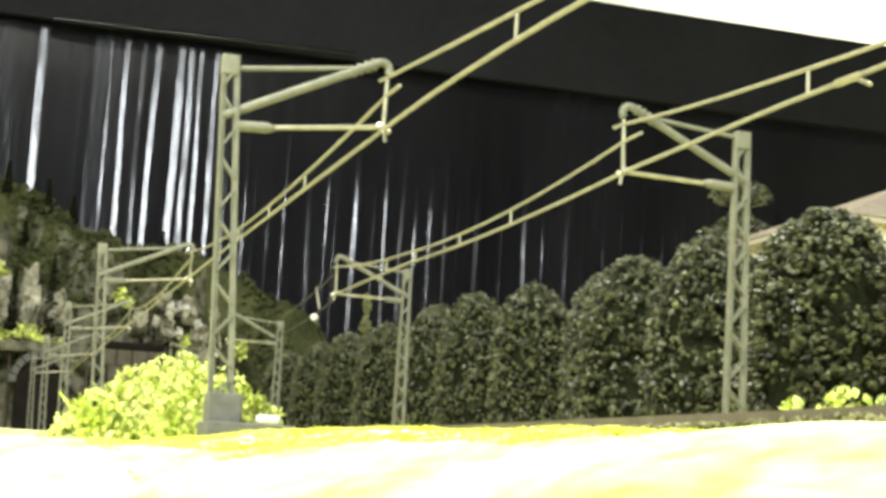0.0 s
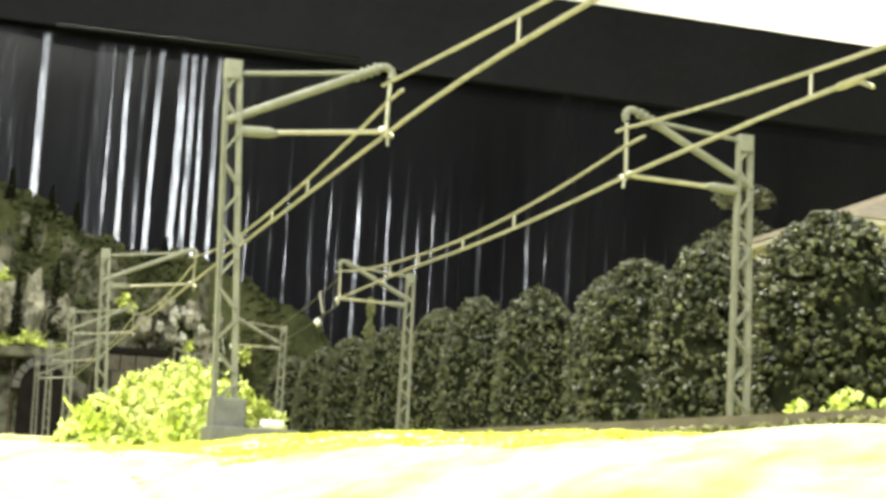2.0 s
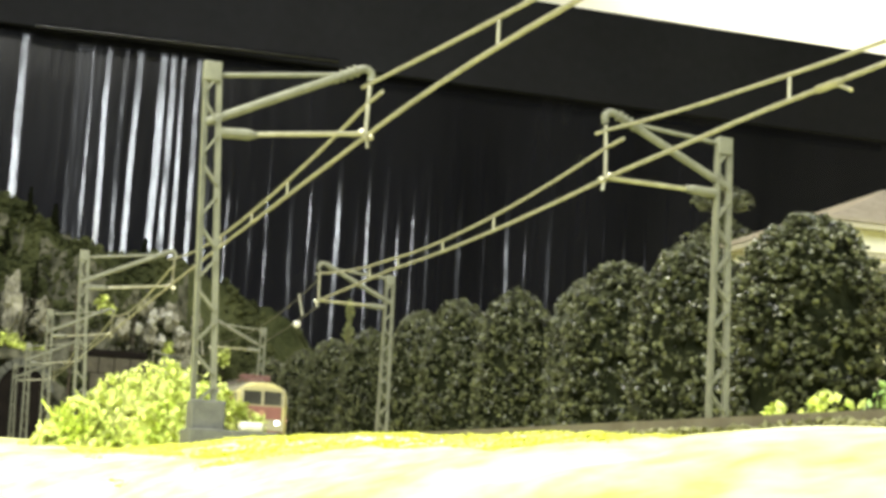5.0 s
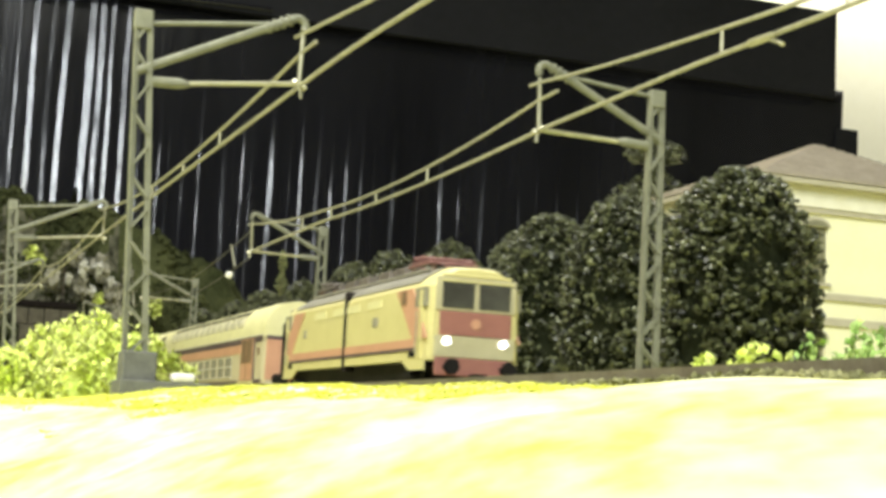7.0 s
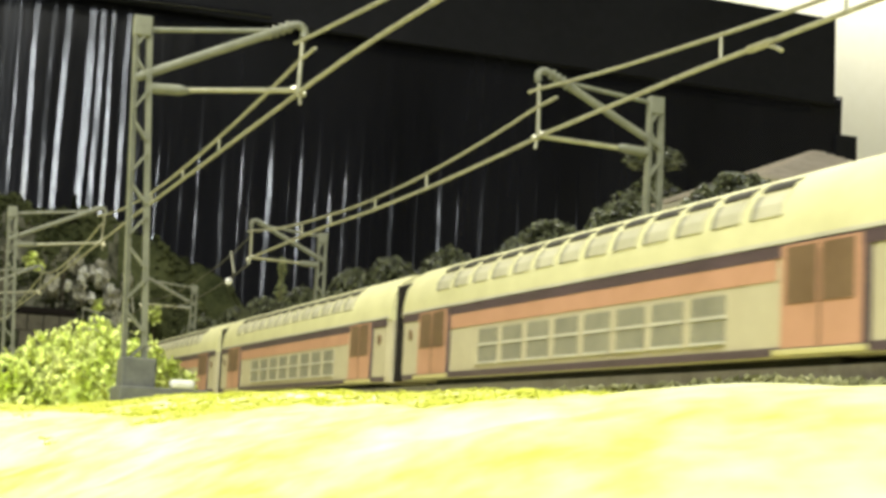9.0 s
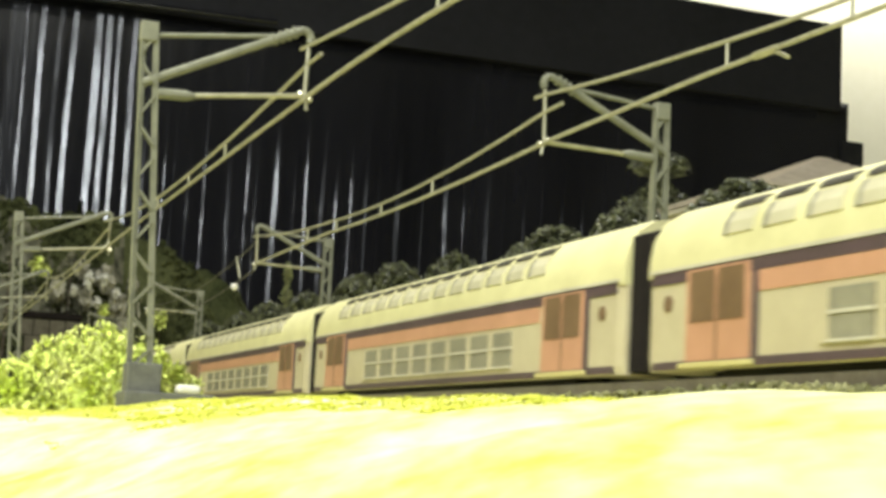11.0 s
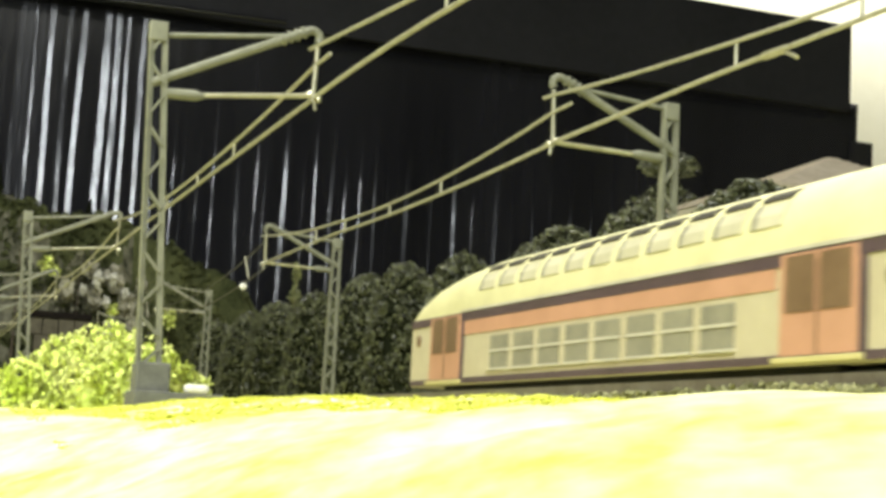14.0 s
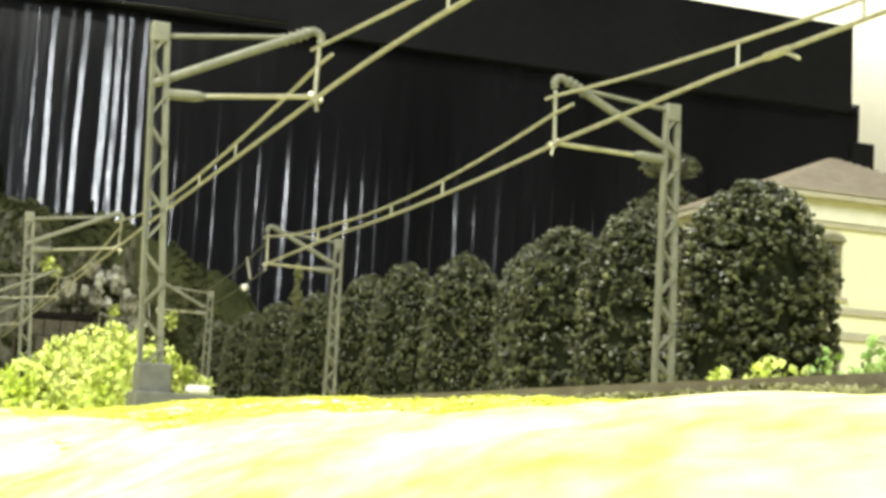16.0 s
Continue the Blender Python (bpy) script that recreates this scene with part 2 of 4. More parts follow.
def layout_height(x, y):
    """The scenery's surface above the rails' datum."""
    edge = 0.074 + 0.003 * math.sin(y * 9.0) + 0.002 * math.sin(y * 31.0 + 1)
    edge -= 0.25 * max(0.0, min(1.0, (y - 0.52) / 0.40)) ** 1.3
    rim = 0.0079 - 0.0016 * max(0.0, min(1.0, (0.26 - y) / 0.10))
    z = rim if x < max(edge, 0.074) else max(0.0045, rim - (x - max(edge, 0.074)) * 0.4)
    if x < edge:
        steep = min(0.034, 0.02 * ((edge - x) / 0.074) ** 1.6)
        gentle = min(0.0050, 0.0046 * (edge - x) / 0.036)
        far = max(0.0, min(1.0, (y - 0.14) / 0.22))
        z -= steep + (min(steep, gentle) - steep) * far * far * (3 - 2 * far)
    z += 0.0007 * noise.noise((x * 60, y * 40, 0)) + 0.0005 * noise.noise((x * 260, y * 200, 3))
    if x > 0.24:
        z += 0.002 * noise.noise((x * 20, y * 20, 7))
    return z


def ground():
    xs = list(np.arange(-0.62, -0.06, 0.04)) + list(np.arange(-0.06, 0.13, 0.0035)) + list(np.arange(0.13, 0.34, 0.01)) + list(np.arange(0.34, 2.61, 0.06))
    ys = list(np.arange(-2.0, 0.0, 0.08)) + list(np.arange(0.0, 0.7, 0.005)) + list(np.arange(0.7, 1.4, 0.012)) + list(np.arange(1.4, 2.79, 0.05)) + [2.79]
    verts = [(x, y, 1 + layout_height(x, y)) for y in ys for x in xs]
    n = len(xs)
    faces = [(j * n + i, j * n + i + 1, (j + 1) * n + i + 1, (j + 1) * n + i) for j in range(len(ys) - 1) for i in range(n - 1)]
    me = bpy.data.meshes.new("ground")
    me.from_pydata(verts, [], faces)
    me.materials.append(GRASS)
    for f in me.polygons:
        f.use_smooth = True
    tagged(new("ground", me), "pale yellow-green scenic grass matting on the layout", "grass ground", kind="structure")
    t = empty("layout_table", pose(0, 0, 0), "wooden baseboard table carrying the model railway", "table")
    part("tabletop", boxed(-0.62, 2.6, -2.0, 2.79, 0.925, 0.955), WOOD, t)
    for x in (-0.55, 1.0, 2.5):
        for y in (-1.9, 0.4, 2.7):
            part("leg", boxed(x - .03, x + .03, y - .03, y + .03, 0, 0.925), WOOD, t)


ground()

# the way of a track: straight, then a curve to the right behind the trees
BEND_Y, BEND_R = 1.95, 0.36


def way(x0, s, r):
    """The point and heading (degrees about z) at s along a track; s is y on the straight."""
    if s <= BEND_Y:
        return x0, s, 0.0
    a = (s - BEND_Y) / r
    if a < math.pi / 2:
        return x0 + r - r * math.cos(a), BEND_Y + r * math.sin(a), -math.degrees(a)
    return x0 + r + (s - BEND_Y - r * math.pi / 2), BEND_Y + r, -90.0


def track(x0, r, label):
    t = empty("railway_track", pose(0, 0, 0), label, "railway track", "tracks", "structure")
    ss = [-1.95, -1, 0, 0.5, 1.0, 1.5] + [BEND_Y + i * 0.05 for i in range(int((r * math.pi / 2 + 1.3) / 0.05))]
    def sweep(profile):
        bm = bmesh.new()
        rings = []
        for s in ss:
            x, y, a = way(x0, s, r)
            m = pose(x, y, 0, 0, 0, a)
            rings.append([bm.verts.new(m @ Vector((px, 0, pz))) for px, pz in profile])
        k = len(profile)
        for p, q in zip(rings, rings[1:]):
            for i in range(k):
                bm.faces.new((p[i], p[(i + 1) % k], q[(i + 1) % k], q[i]))
        bm.faces.new(rings[0]), bm.faces.new(rings[-1][::-1])
        return bm
    z = RAILZ
    part("ballast_bed", sweep([(-0.026, z - .009), (-0.017, z - .0032), (0.017, z - .0032), (0.026, z - .009)]), BALLAST, t)
    for sx in (-1, 1):
        c = sx * 0.0087
        part("rail", sweep([(c - .0009, z - .0022), (c - .0003, z - .0018), (c - .0005, z), (c + .0005, z), (c + .0003, z - .0018), (c + .0009, z - .0022)]), RAIL, t)
    bm = bmesh.new()
    s = -0.1
    while s < 1.9:
        x, y, a = way(x0, s, r)
        box(bm, x - .015, x + .015, y - .0014, y + .0014, z - .0034, z - .0021)
        s += 0.0072
    tagged(part("sleepers", bm, SLEEPER, t), kind="stuff")


track(NEAR_X, BEND_R + FAR_X - NEAR_X, "ballasted model railway track with nickel rails, empty")
track(FAR_X, BEND_R, "ballasted model railway track carrying the passing train")


# ---- the black backdrop ----
def curtain():
    c = empty("backdrop_curtain", pose(0, 2.80, 0), "glossy black plastic sheet hung in vertical folds", "curtain", kind="structure")
    rng = np.random.default_rng(5)
    xs = np.concatenate([np.arange(-1.2, -0.06, 0.008), np.arange(-0.06, 1.36, 0.0009), np.arange(1.36, 1.93, 0.008)])
    zs = np.linspace(0.99, 1.80, 27)
    X, Z = np.meshgrid(xs, zs)
    # folds: where a strip of the sheet turns towards the tube lamp, how wide it is, and by how many degrees it misses the lamp
    strips = [(-0.035, 0.008, -3.5), (0.010, 0.008, -3.5), (0.049, 0.011, 1.2), (0.090, 0.006, -3.5), (0.122, 0.006, -3.5), (0.172, 0.004, -1.7), (0.201, 0.009, 0.8),
              (0.256, 0.010, 0.6), (0.299, 0.014, 0.1), (0.319, 0.012, -1.7), (0.339, 0.008, 0.4), (0.368, 0.008, 0.6), (0.440, 0.003, -1.1), (0.457, 0.0025, -1.1),
              (0.515, 0.004, -1.0), (0.598, 0.003, -0.8), (0.615, 0.0025, -1.1), (0.690, 0.0026, -0.8), (0.713, 0.0046, 0.3), (0.773, 0.0040, 0.4), (0.802, 0.003, -1.1), (0.859, 0.0022, -0.8),
              (0.950, 0.0025, -0.3), (1.038, 0.0025, -0.3), (1.122, 0.0020, -0.9), (1.206, 0.0024, -0.4), (1.297, 0.0030, 0.2)]
    # dim soft folds in the wide plain stretches between them
    for p, q in list(zip(strips, strips[1:])) + [((1.302, 0.004, 0), (1.38, 0, 0)), ((1.38, 0.004, 0), (1.5, 0, 0)), ((1.5, 0.004, 0), (1.62, 0, 0))]:
        if q[0] - p[0] > 0.05:
            strips.append((p[0] + (q[0] - p[0]) * rng.uniform(0.4, 0.6), rng.uniform(0.005, 0.010), rng.uniform(-4.5, -3.0)))
    strips.sort()
    tops = [1.95 if c0 < 0.40 else rng.uniform(1.57, 1.66) for c0, w, miss in strips]
    fine = np.arange(-1.2, 1.95, 0.0006)
    D = np.zeros_like(X)
    for j, z in enumerate(zs):
        slope = np.zeros_like(fine)
        ends = []
        for (c0, w, miss), top in zip(strips, tops):
            mid = c0 + 0.0020 * math.sin(z * 9 + c0 * 40) * min(1.0, w / 0.008)
            turn = 0.5 * (math.atan(c0 / 2.8) + math.atan((c0 + 0.30) / 3.4)) + math.radians(miss)
            s0 = -math.tan(turn) * max(0.0, min(1.0, (top - z) / 0.14))
            slope[np.abs(fine - mid) < w / 2] = s0
            ends.append((mid - w / 2, mid + w / 2, s0 * w))
        for p, q in zip(ends, ends[1:]):
            gap = (fine > p[1]) & (fine < q[0])
            slope[gap] = -(p[2] + q[2]) / 2 / max(0.004, q[0] - p[1])
        slope[fine < ends[0][0]] = 0.0
        slope[(fine < 0.14) & (fine > -0.12) & (np.abs(fine - 0.049) > 0.0075)] += 0.08
        soft = np.convolve(slope, np.ones(3) / 3, "same")
        depth = np.cumsum(soft) * 0.0006
        D[j] = np.interp(xs, fine, depth - np.interp(0.40, fine, depth))
    # small unevenness, and a forward lean at the top
    D += 0.0008 * np.sin(X * 23 + 1.0) * np.sin(X * 7.1 + Z * 3) - 0.040 * np.maximum(0, Z - 1.42) ** 2
    verts = list(zip(X.ravel().tolist(), D.ravel().tolist(), Z.ravel().tolist()))
    n = len(xs)
    faces = [(j * n + i, j * n + i + 1, (j + 1) * n + i + 1, (j + 1) * n + i) for j in range(len(zs) - 1) for i in range(n - 1)]
    me = bpy.data.meshes.new("sheet")
    me.from_pydata(verts, [], faces)
    me.materials.append(PLASTIC)
    for f in me.polygons:
        f.use_smooth = True
    ob = new("sheet", me)
    ob.parent = c
    sol = ob.modifiers.new("thick", "SOLIDIFY")
    sol.thickness, sol.offset = 0.002, 1
    part("top_rail", tubed((0.06, -0.062, 1.768), (0.62, -0.062, 1.778), 0.0050, 12), PLASTIC, c, "glossy black batten at the sheet's top", smooth=True)
    part("header_board", boxed(-1.2, 1.872, -0.060, -0.042, 1.768, 1.957), BOARD, c, "matt black board above the sheet")
    part("side_board", boxed(1.91, 1.965, -0.012, 0.012, 0.99, 1.715), BOARD, c, "black board at the sheet's side")


curtain()


# ---- catenary masts ----
def mast(x, y, side, lean=0.0, tip_x=None, tip_z=1.113, clamp_z=1.093, joint_z=1.092, tie_z=1.108, footing=False, near=True):
    """side +1: the arm reaches towards +x. lean: how far the top stands off the base in x."""
    base = 1.0045
    m = empty("catenary_mast", pose(x, y, base), "grey lattice catenary mast with a cantilever arm" + (" on a concrete footing" if footing else ""), "catenary mast", "catenary masts")
    H = 1.1098 - base
    ax = lambda z: lean * z / H
    for sgn in (-1, 1):
        bm = bmesh.new()
        bar(bm, (sgn * 0.0027, 0, 0), (sgn * 0.0016 + lean, 0, H), 0.0015, 0.0013)
        bar(bm, (sgn * 0.0033, 0, 0), (sgn * 0.0021 + lean, 0, H), 0.0028, 0.0005)
        part("post", bm, MAST, m)
    k = 12
    for j in range(k):
        z0, z1 = H * (j + 0.15) / k * 0.97 + 0.002, H * (j + 1.0) / k * 0.97
        w0, w1 = 0.0027 - 0.0011 * z0 / H, 0.0027 - 0.0011 * z1 / H
        s0 = 1 if j % 2 else -1
        bm = bmesh.new()
        for yy in (-0.0011, 0.0011):
            bar(bm, (-s0 * w0 + ax(z0), yy, z0), (s0 * w1 + ax(z1), yy, z1), 0.0005, 0.0007)
        part("lattice_bar", bm, MAST, m)
    part("cap", boxed(lean - .0025, lean + .0025, -.0016, .0016, H - .0055, H, bevel=0.0004), MAST, m)
    tx = tip_x - x
    tz, cz, jz, tiz = tip_z - base, clamp_z - base, joint_z - base, tie_z - base
    # tie rod, inclined tube with a hooked end, steady arm
    part("tie_rod", tubed((ax(tiz) + side * .0025, 0, tiz), (tx - side * .0085, 0, tz - .0025), 0.0007, 8), MAST, m)
    bm = bmesh.new()
    tube(bm, (ax(jz) - side * .002, 0, jz + .0022), (tx - side * .0035, 0, tz - .0004), 0.00125, 10)
    for i in range(6):
        a0, a1 = math.pi * 0.75 - i * 0.5, math.pi * 0.75 - (i + 1) * 0.5
        tube(bm, (tx - side * (.0018 - .0024 * math.cos(a0)) + side * .0, 0, tz - .002 + .0022 * math.sin(a0)),
             (tx - side * (.0018 - .0024 * math.cos(a1)), 0, tz - .002 + .0022 * math.sin(a1)), 0.0012, 8)
    part("inclined_tube", bm, MAST, m)
    p0, p1 = Vector((ax(jz) - side * .002, 0, jz + .0022)), Vector((tx - side * .0035, 0, tz - .0004))
    for i in range(4):
        q = p0.lerp(p1, 0.84 + 0.045 * i)
        part("rib", tubed(q, q + (p1 - p0).normalized() * 0.0006, 0.00175, 10), MAST, m)
    bm = bmesh.new()
    tube(bm, (ax(jz) + side * .002, 0, jz), (ax(jz) + side * .0105, 0, jz + .0004), 0.0015, 10)
    tube(bm, (ax(jz) + side * .0103, 0, jz + .0004), (ax(jz) + side * .0128, 0, jz + .0004), 0.0015, 10, 0.0008)
    part("insulator", bm, MAST, m)
    part("steady_arm", tubed((side * .0095 + ax(jz), 0, jz + .0003), (tx - side * .0012, 0, cz + .0004), 0.0007, 8), BRASS, m, "bright metal steady arm")
    part("hanger", tubed((tx, 0, tz - .004), (tx - side * .0004, 0, cz - .001), 0.00065, 8), BRASS, m)
    bm = bmesh.new()
    ball(bm, (tx - side * .0016, 0, cz + .0008), 0.0012), ball(bm, (tx + side * .001, 0, cz - .0004), 0.0011)
    tube(bm, (tx, 0, cz), (tx + side * .0004, 0, cz - .0035), 0.0005)
    part("clamp", bm, BRASS, m, "bright metal contact wire clamp")
    if footing:
        part("footing", boxed(-.0042, .0048, -.005, .005, -.002, .0133, bevel=0.0005), CONCRETE, m, "grey concrete block under the mast")
        part("foot_plate", boxed(-.0048, .0188, -.008, .010, -.001, .0057, bevel=0.0004), CONCRETE, m, "wide grey foot plate")
    else:
        part("footing", boxed(-.006, .006, -.004, .004, -.002, .0012, bevel=0.0003), CONCRETE, m)
    return m


R_Y = [0.03, 0.4135, 0.796, 1.160, 1.53]
L_Y = [0.02, 0.4042, 0.8098, 1.150, 1.500, 1.850]
for i, y in enumerate(R_Y):
    mast(0.2172, y, -1, 0.0, 0.1775, 1.1130, 1.0925)
for i, y in enumerate(L_Y):
    mast(0.0615 if i == 1 else 0.0590, y, 1, -0.005 if i in (1, 2) else -0.003, 0.1010, 1.1135, 1.0946, 1.0905, 1.1065, footing=(i == 1))


def wires(x, ys, z, label, near_track=False, threads=99):
    """One track's line; spans from the index threads on are thin slack threads."""
    w = empty("overhead_line", pose(x, 0, z), label, "overhead line", "overhead lines")
    def line(y):
        """How far the wire stands off its straight course: sideways stagger and slack."""
        if near_track:
            d = max(0.0, min(0.2, 0.40 - y))
            return (0.36 * d * d - 0.002 * max(0.0, min(1.0, (y - 0.4) / 0.3)), 0.0)
        return (0.0, -0.0018 * max(0.0, 1 - ((y - 0.53) / 0.12) ** 2) - 0.018 * max(0.0, 0.32 - y))
    def run(pts, r):
        bm, rings = bmesh.new(), []
        for px, py, pz in pts:
            ox, oz = line(py)
            rings.append([bm.verts.new((px + ox + r * math.cos(k * math.pi / 4), py, pz + oz + r * math.sin(k * math.pi / 4))) for k in range(8)])
        for p, q in zip(rings, rings[1:]):
            for k in range(8):
                bm.faces.new((p[k], p[(k + 1) % 8], q[(k + 1) % 8], q[k]))
        bm.faces.new(rings[0]), bm.faces.new(rings[-1][::-1])
        return bm
    def lift(f):
        """The messenger's height over the contact wire along a span."""
        return 0.0042 + (0.0053 * (1 - 2 * f) ** 2 if f < 0.5 else 0.0108 * (2 * f - 1) ** 2)
    last = ys[min(threads, len(ys)) - 1]
    part("contact_wire", run([(0, ys[0] - 0.4 + (last - ys[0] + 0.4) * i / 90, 0) for i in range(91)], 0.00062), WIRE, w)
    for k, (a, b) in enumerate(zip([ys[0] - 0.38] + ys, ys)):
        n = 18
        if k >= threads:
            part("thread", run([(0, a + (b - a) * i / n, 0.0120 - 0.0100 * (i / n) - 0.034 * (i / n) * (1 - i / n)) for i in range(n + 1)], 0.00032), THREAD, w, "thin dark slack thread")
            part("thread", run([(0, a + (b - a) * i / n, -0.0030 - 0.009 * math.sin(math.pi * i / n)) for i in range(n + 1)], 0.00032), THREAD, w, "thin dark slack thread")
            part("dropper", tubed((0, a + 0.050, 0.0085), (0, a + 0.038, -0.0045), 0.0005, 6), WIRE, w)
            part("clip", ball(bmesh.new(), (0, a + 0.050, -0.0085), 0.0022, 2), BRIGHTSTONE, w, "small white clip on the thread")
            continue
        pts = [(0, a + (b - a) * i / n, lift(i / n)) for i in range(n + 1)]
        part("messenger_wire", run([(0.0006, a - 0.012, 0.0100)] + pts + [(-0.0006, b + 0.006, 0.0153)], 0.00055), WIRE, w)
        for f in (0.26, 0.42, 0.59, 0.74 if near_track else 0.72) if b - a > 0.3 else ():
            y = a + (b - a) * f
            part("dropper", tubed((line(y)[0], y, line(y)[1]), (line(y)[0], y, line(y)[1] + lift(f)), 0.00045, 6), WIRE, w)
    return w


far_line = wires(0.1775, R_Y, 1.0925, "yellowish metal catenary wires over the far track", threads=3)
wires(0.1010, L_Y, 1.0946, "yellowish metal catenary wires over the near track", True)
part("splice", tube(tubed((0, 0.2935, -0.0005), (0.0003, 0.2850, -0.0006), 0.0010), (0.0002, 0.2860, -0.0010), (0.0004, 0.2805, -0.0036), 0.0005), BRASS, far_line, "twisted wire splice")


# ---- trees ----
def crown_places(rng, knobs, each, rx, h):
    """Leaf places in many small rounded knobs over a round-topped crown."""
    out, centres = [], []
    while len(centres) < knobs:
        a, t = rng.uniform(0, 6.2832), 1 - rng.random() ** 1.5
        r = 1.0 if t < 0.55 else math.sqrt(max(0.0, 1 - ((t - 0.55) / 0.45) ** 2.2))
        r *= rx * (0.80 + 0.10 * min(1, t / 0.2)) * rng.uniform(0.95, 1.06)
        c = Vector((r * math.cos(a), r * math.sin(a), h * (0.015 + 0.945 * t)))
        if all((c - o).length > 0.0040 for o in centres[-400:]) or rng.random() < 0.12:
            centres.append(c)
    for c in centres:
        k = rng.uniform(0.0026, 0.0043)
        away = Vector((c.x, c.y, max(0.0, c.z - h * 0.5) * 0.8)).normalized()
        got = 0
        while got < each:
            v = Vector((rng.gauss(0, 1), rng.gauss(0, 1), rng.gauss(0, 1))).normalized()
            if v.dot(away) < -0.15:
                continue
            out.append((c + v * k * rng.uniform(0.75, 1.1), None))
            got += 1
    return out


def tree(seed, label):
    rng = random.Random(seed)
    t = empty("tree", pose(0, 0, 0), label, "tree", "row of round trees")
    part("trunk", tubed((0, 0, -0.004), (0, 0, 0.05), 0.003, 8, 0.0015), BARK, t)
    me = clumps(crown_places(rng, 380, 14, 0.026, 0.098), 0.0015, rng, 0.85, 0.6)
    me.materials.append(LEAF)
    me.name = "crown"
    c = new("crown", me)
    c.parent = t
    # near-black filler; its colour stands in for shade in the crown's gaps
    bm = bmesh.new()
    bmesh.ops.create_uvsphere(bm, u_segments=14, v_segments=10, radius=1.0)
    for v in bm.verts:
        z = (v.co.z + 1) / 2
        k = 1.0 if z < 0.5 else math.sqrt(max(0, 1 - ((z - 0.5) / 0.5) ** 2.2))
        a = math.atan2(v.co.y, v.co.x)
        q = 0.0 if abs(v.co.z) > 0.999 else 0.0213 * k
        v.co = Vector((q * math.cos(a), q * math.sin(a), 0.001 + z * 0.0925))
    part("foliage_filler", bm, GAPSHADE_FIR, t, smooth=True)
    return t


TREES = [tree(s, "dense dark green round-topped model tree in a row") for s in (1, 2, 3)]
SPOTS = [(0.467, 0.101, 1.10), (0.560, 0.104, 1.0), (0.621, 0.102, 0.98), (0.667, 0.101, 0.80), (0.764, 0.105, 0.86), (0.851, 0.108, 0.86),
         (0.957, 0.111, 0.86), (1.063, 0.107, 0.86), (1.185, 0.108, 0.90), (1.311, 0.108, 0.95), (1.423, 0.107, 0.95)]
for i, (y, top, w) in enumerate(SPOTS):
    m = Matrix.LocRotScale((0.280 + 0.004 * math.sin(i * 2.3), y, 1.004), Euler((0, 0, i * 1.7)), (w, w, (top - 0.004) / 0.098))
    if i < 3:
        TREES[i].matrix_basis = m
    else:
        o = copy_thing(TREES[i % 3], Matrix.Identity(4))
        o.matrix_basis = m


def conifer(x, y, h, spread, bottom, n, label, name):
    rng = random.Random(9)
    t = empty(name, pose(x, y, 1.004), label, "tree")
    part("trunk", tubed((0, 0, -.004), (0, 0, h), 0.003, 8, 0.0008), BARK, t)
    pl = []
    for _ in range(n):
        f = rng.random()
        z = h * (bottom + (1 - bottom) * f)
        r = spread * (1.05 - 1.3 * abs(f - 0.55)) * math.sqrt(rng.random()) * (0.6 + 0.4 * math.sin(z * 260))
        a = rng.uniform(0, 6.28)
        pl.append(((r * math.cos(a), r * math.sin(a), z - r * 0.3), None))
    me = clumps(pl, 0.0021, rng, 0.6)
    me.materials.append(POPLAR if name == "poplar_tree" else LEAF)
    c = new("crown", me)
    c.parent = t


conifer(0.421, 0.80, 0.180, 0.036, 0.44, 4200, "sparse dark green model pine behind the trees", "pine_tree")
conifer(0.393, 1.60, 0.186, 0.011, 0.1, 1100, "slim pale olive model poplar behind the trees", "poplar_tree")
tagged(link("stone_block", boxed(0.0700, 0.0762, 0.396, 0.401, 1.0102, 1.0126, bevel=0.0009), BRIGHTSTONE), "small white block on the mast's foot plate", "stone block")


# ---- the yellow-green bush, weeds and grass ----
def bush(name, blobs, n, size, material, label, seed, stems=0):
    rng = random.Random(seed)
    x, y = blobs[0][0], blobs[0][1]
    z = 1 + layout_height(x, y) - 0.001
    b = empty(name, pose(x, y, z), label, "bush")
    pl = []
    for _ in range(n):
        bx, by, bz, r, h = blobs[rng.randrange(len(blobs))]
        a, e = rng.uniform(0, 6.28), rng.random()
        q = r * math.sqrt(1 - e * e) * rng.uniform(0.72, 1.10)
        if noise.noise((q * math.cos(a) * 230 + bx * 90, q * math.sin(a) * 230, h * e * 230 + by * 70)) < -0.12:
            continue
        pl.append(((bx - x + q * math.cos(a), by - y + q * math.sin(a), bz + h * e * rng.uniform(0.8, 1.08)), None))
    me = clumps(pl, size, rng, 1.0, 0.22)
    me.materials.append(material)
    c = new("foliage", me)
    c.parent = b
    bm = bmesh.new()
    for bx, by, bz, r, h in blobs:
        ball(bm, (bx - x, by - y, bz), r * 0.60, 2, h / r)
    part("foliage_filler", bm, material, b, smooth=True)
    bm = bmesh.new()
    for bx, by, bz, r, h in blobs:
        tube(bm, (bx - x, by - y, -0.002), (bx - x, by - y, bz + h * 0.5), 0.0008, 5)
    for _ in range(stems):
        bx, by, bz, r, h = blobs[rng.randrange(len(blobs))]
        a = rng.uniform(0, 6.28)
        p = Vector((bx - x + r * 0.8 * math.cos(a), by - y + r * 0.8 * math.sin(a), bz + h * 0.55))
        tube(bm, p, p + Vector((rng.gauss(0, .0022), rng.gauss(0, .0022), rng.uniform(.002, .0055))), 0.0003, 5)
    part("stem", bm, material, b)


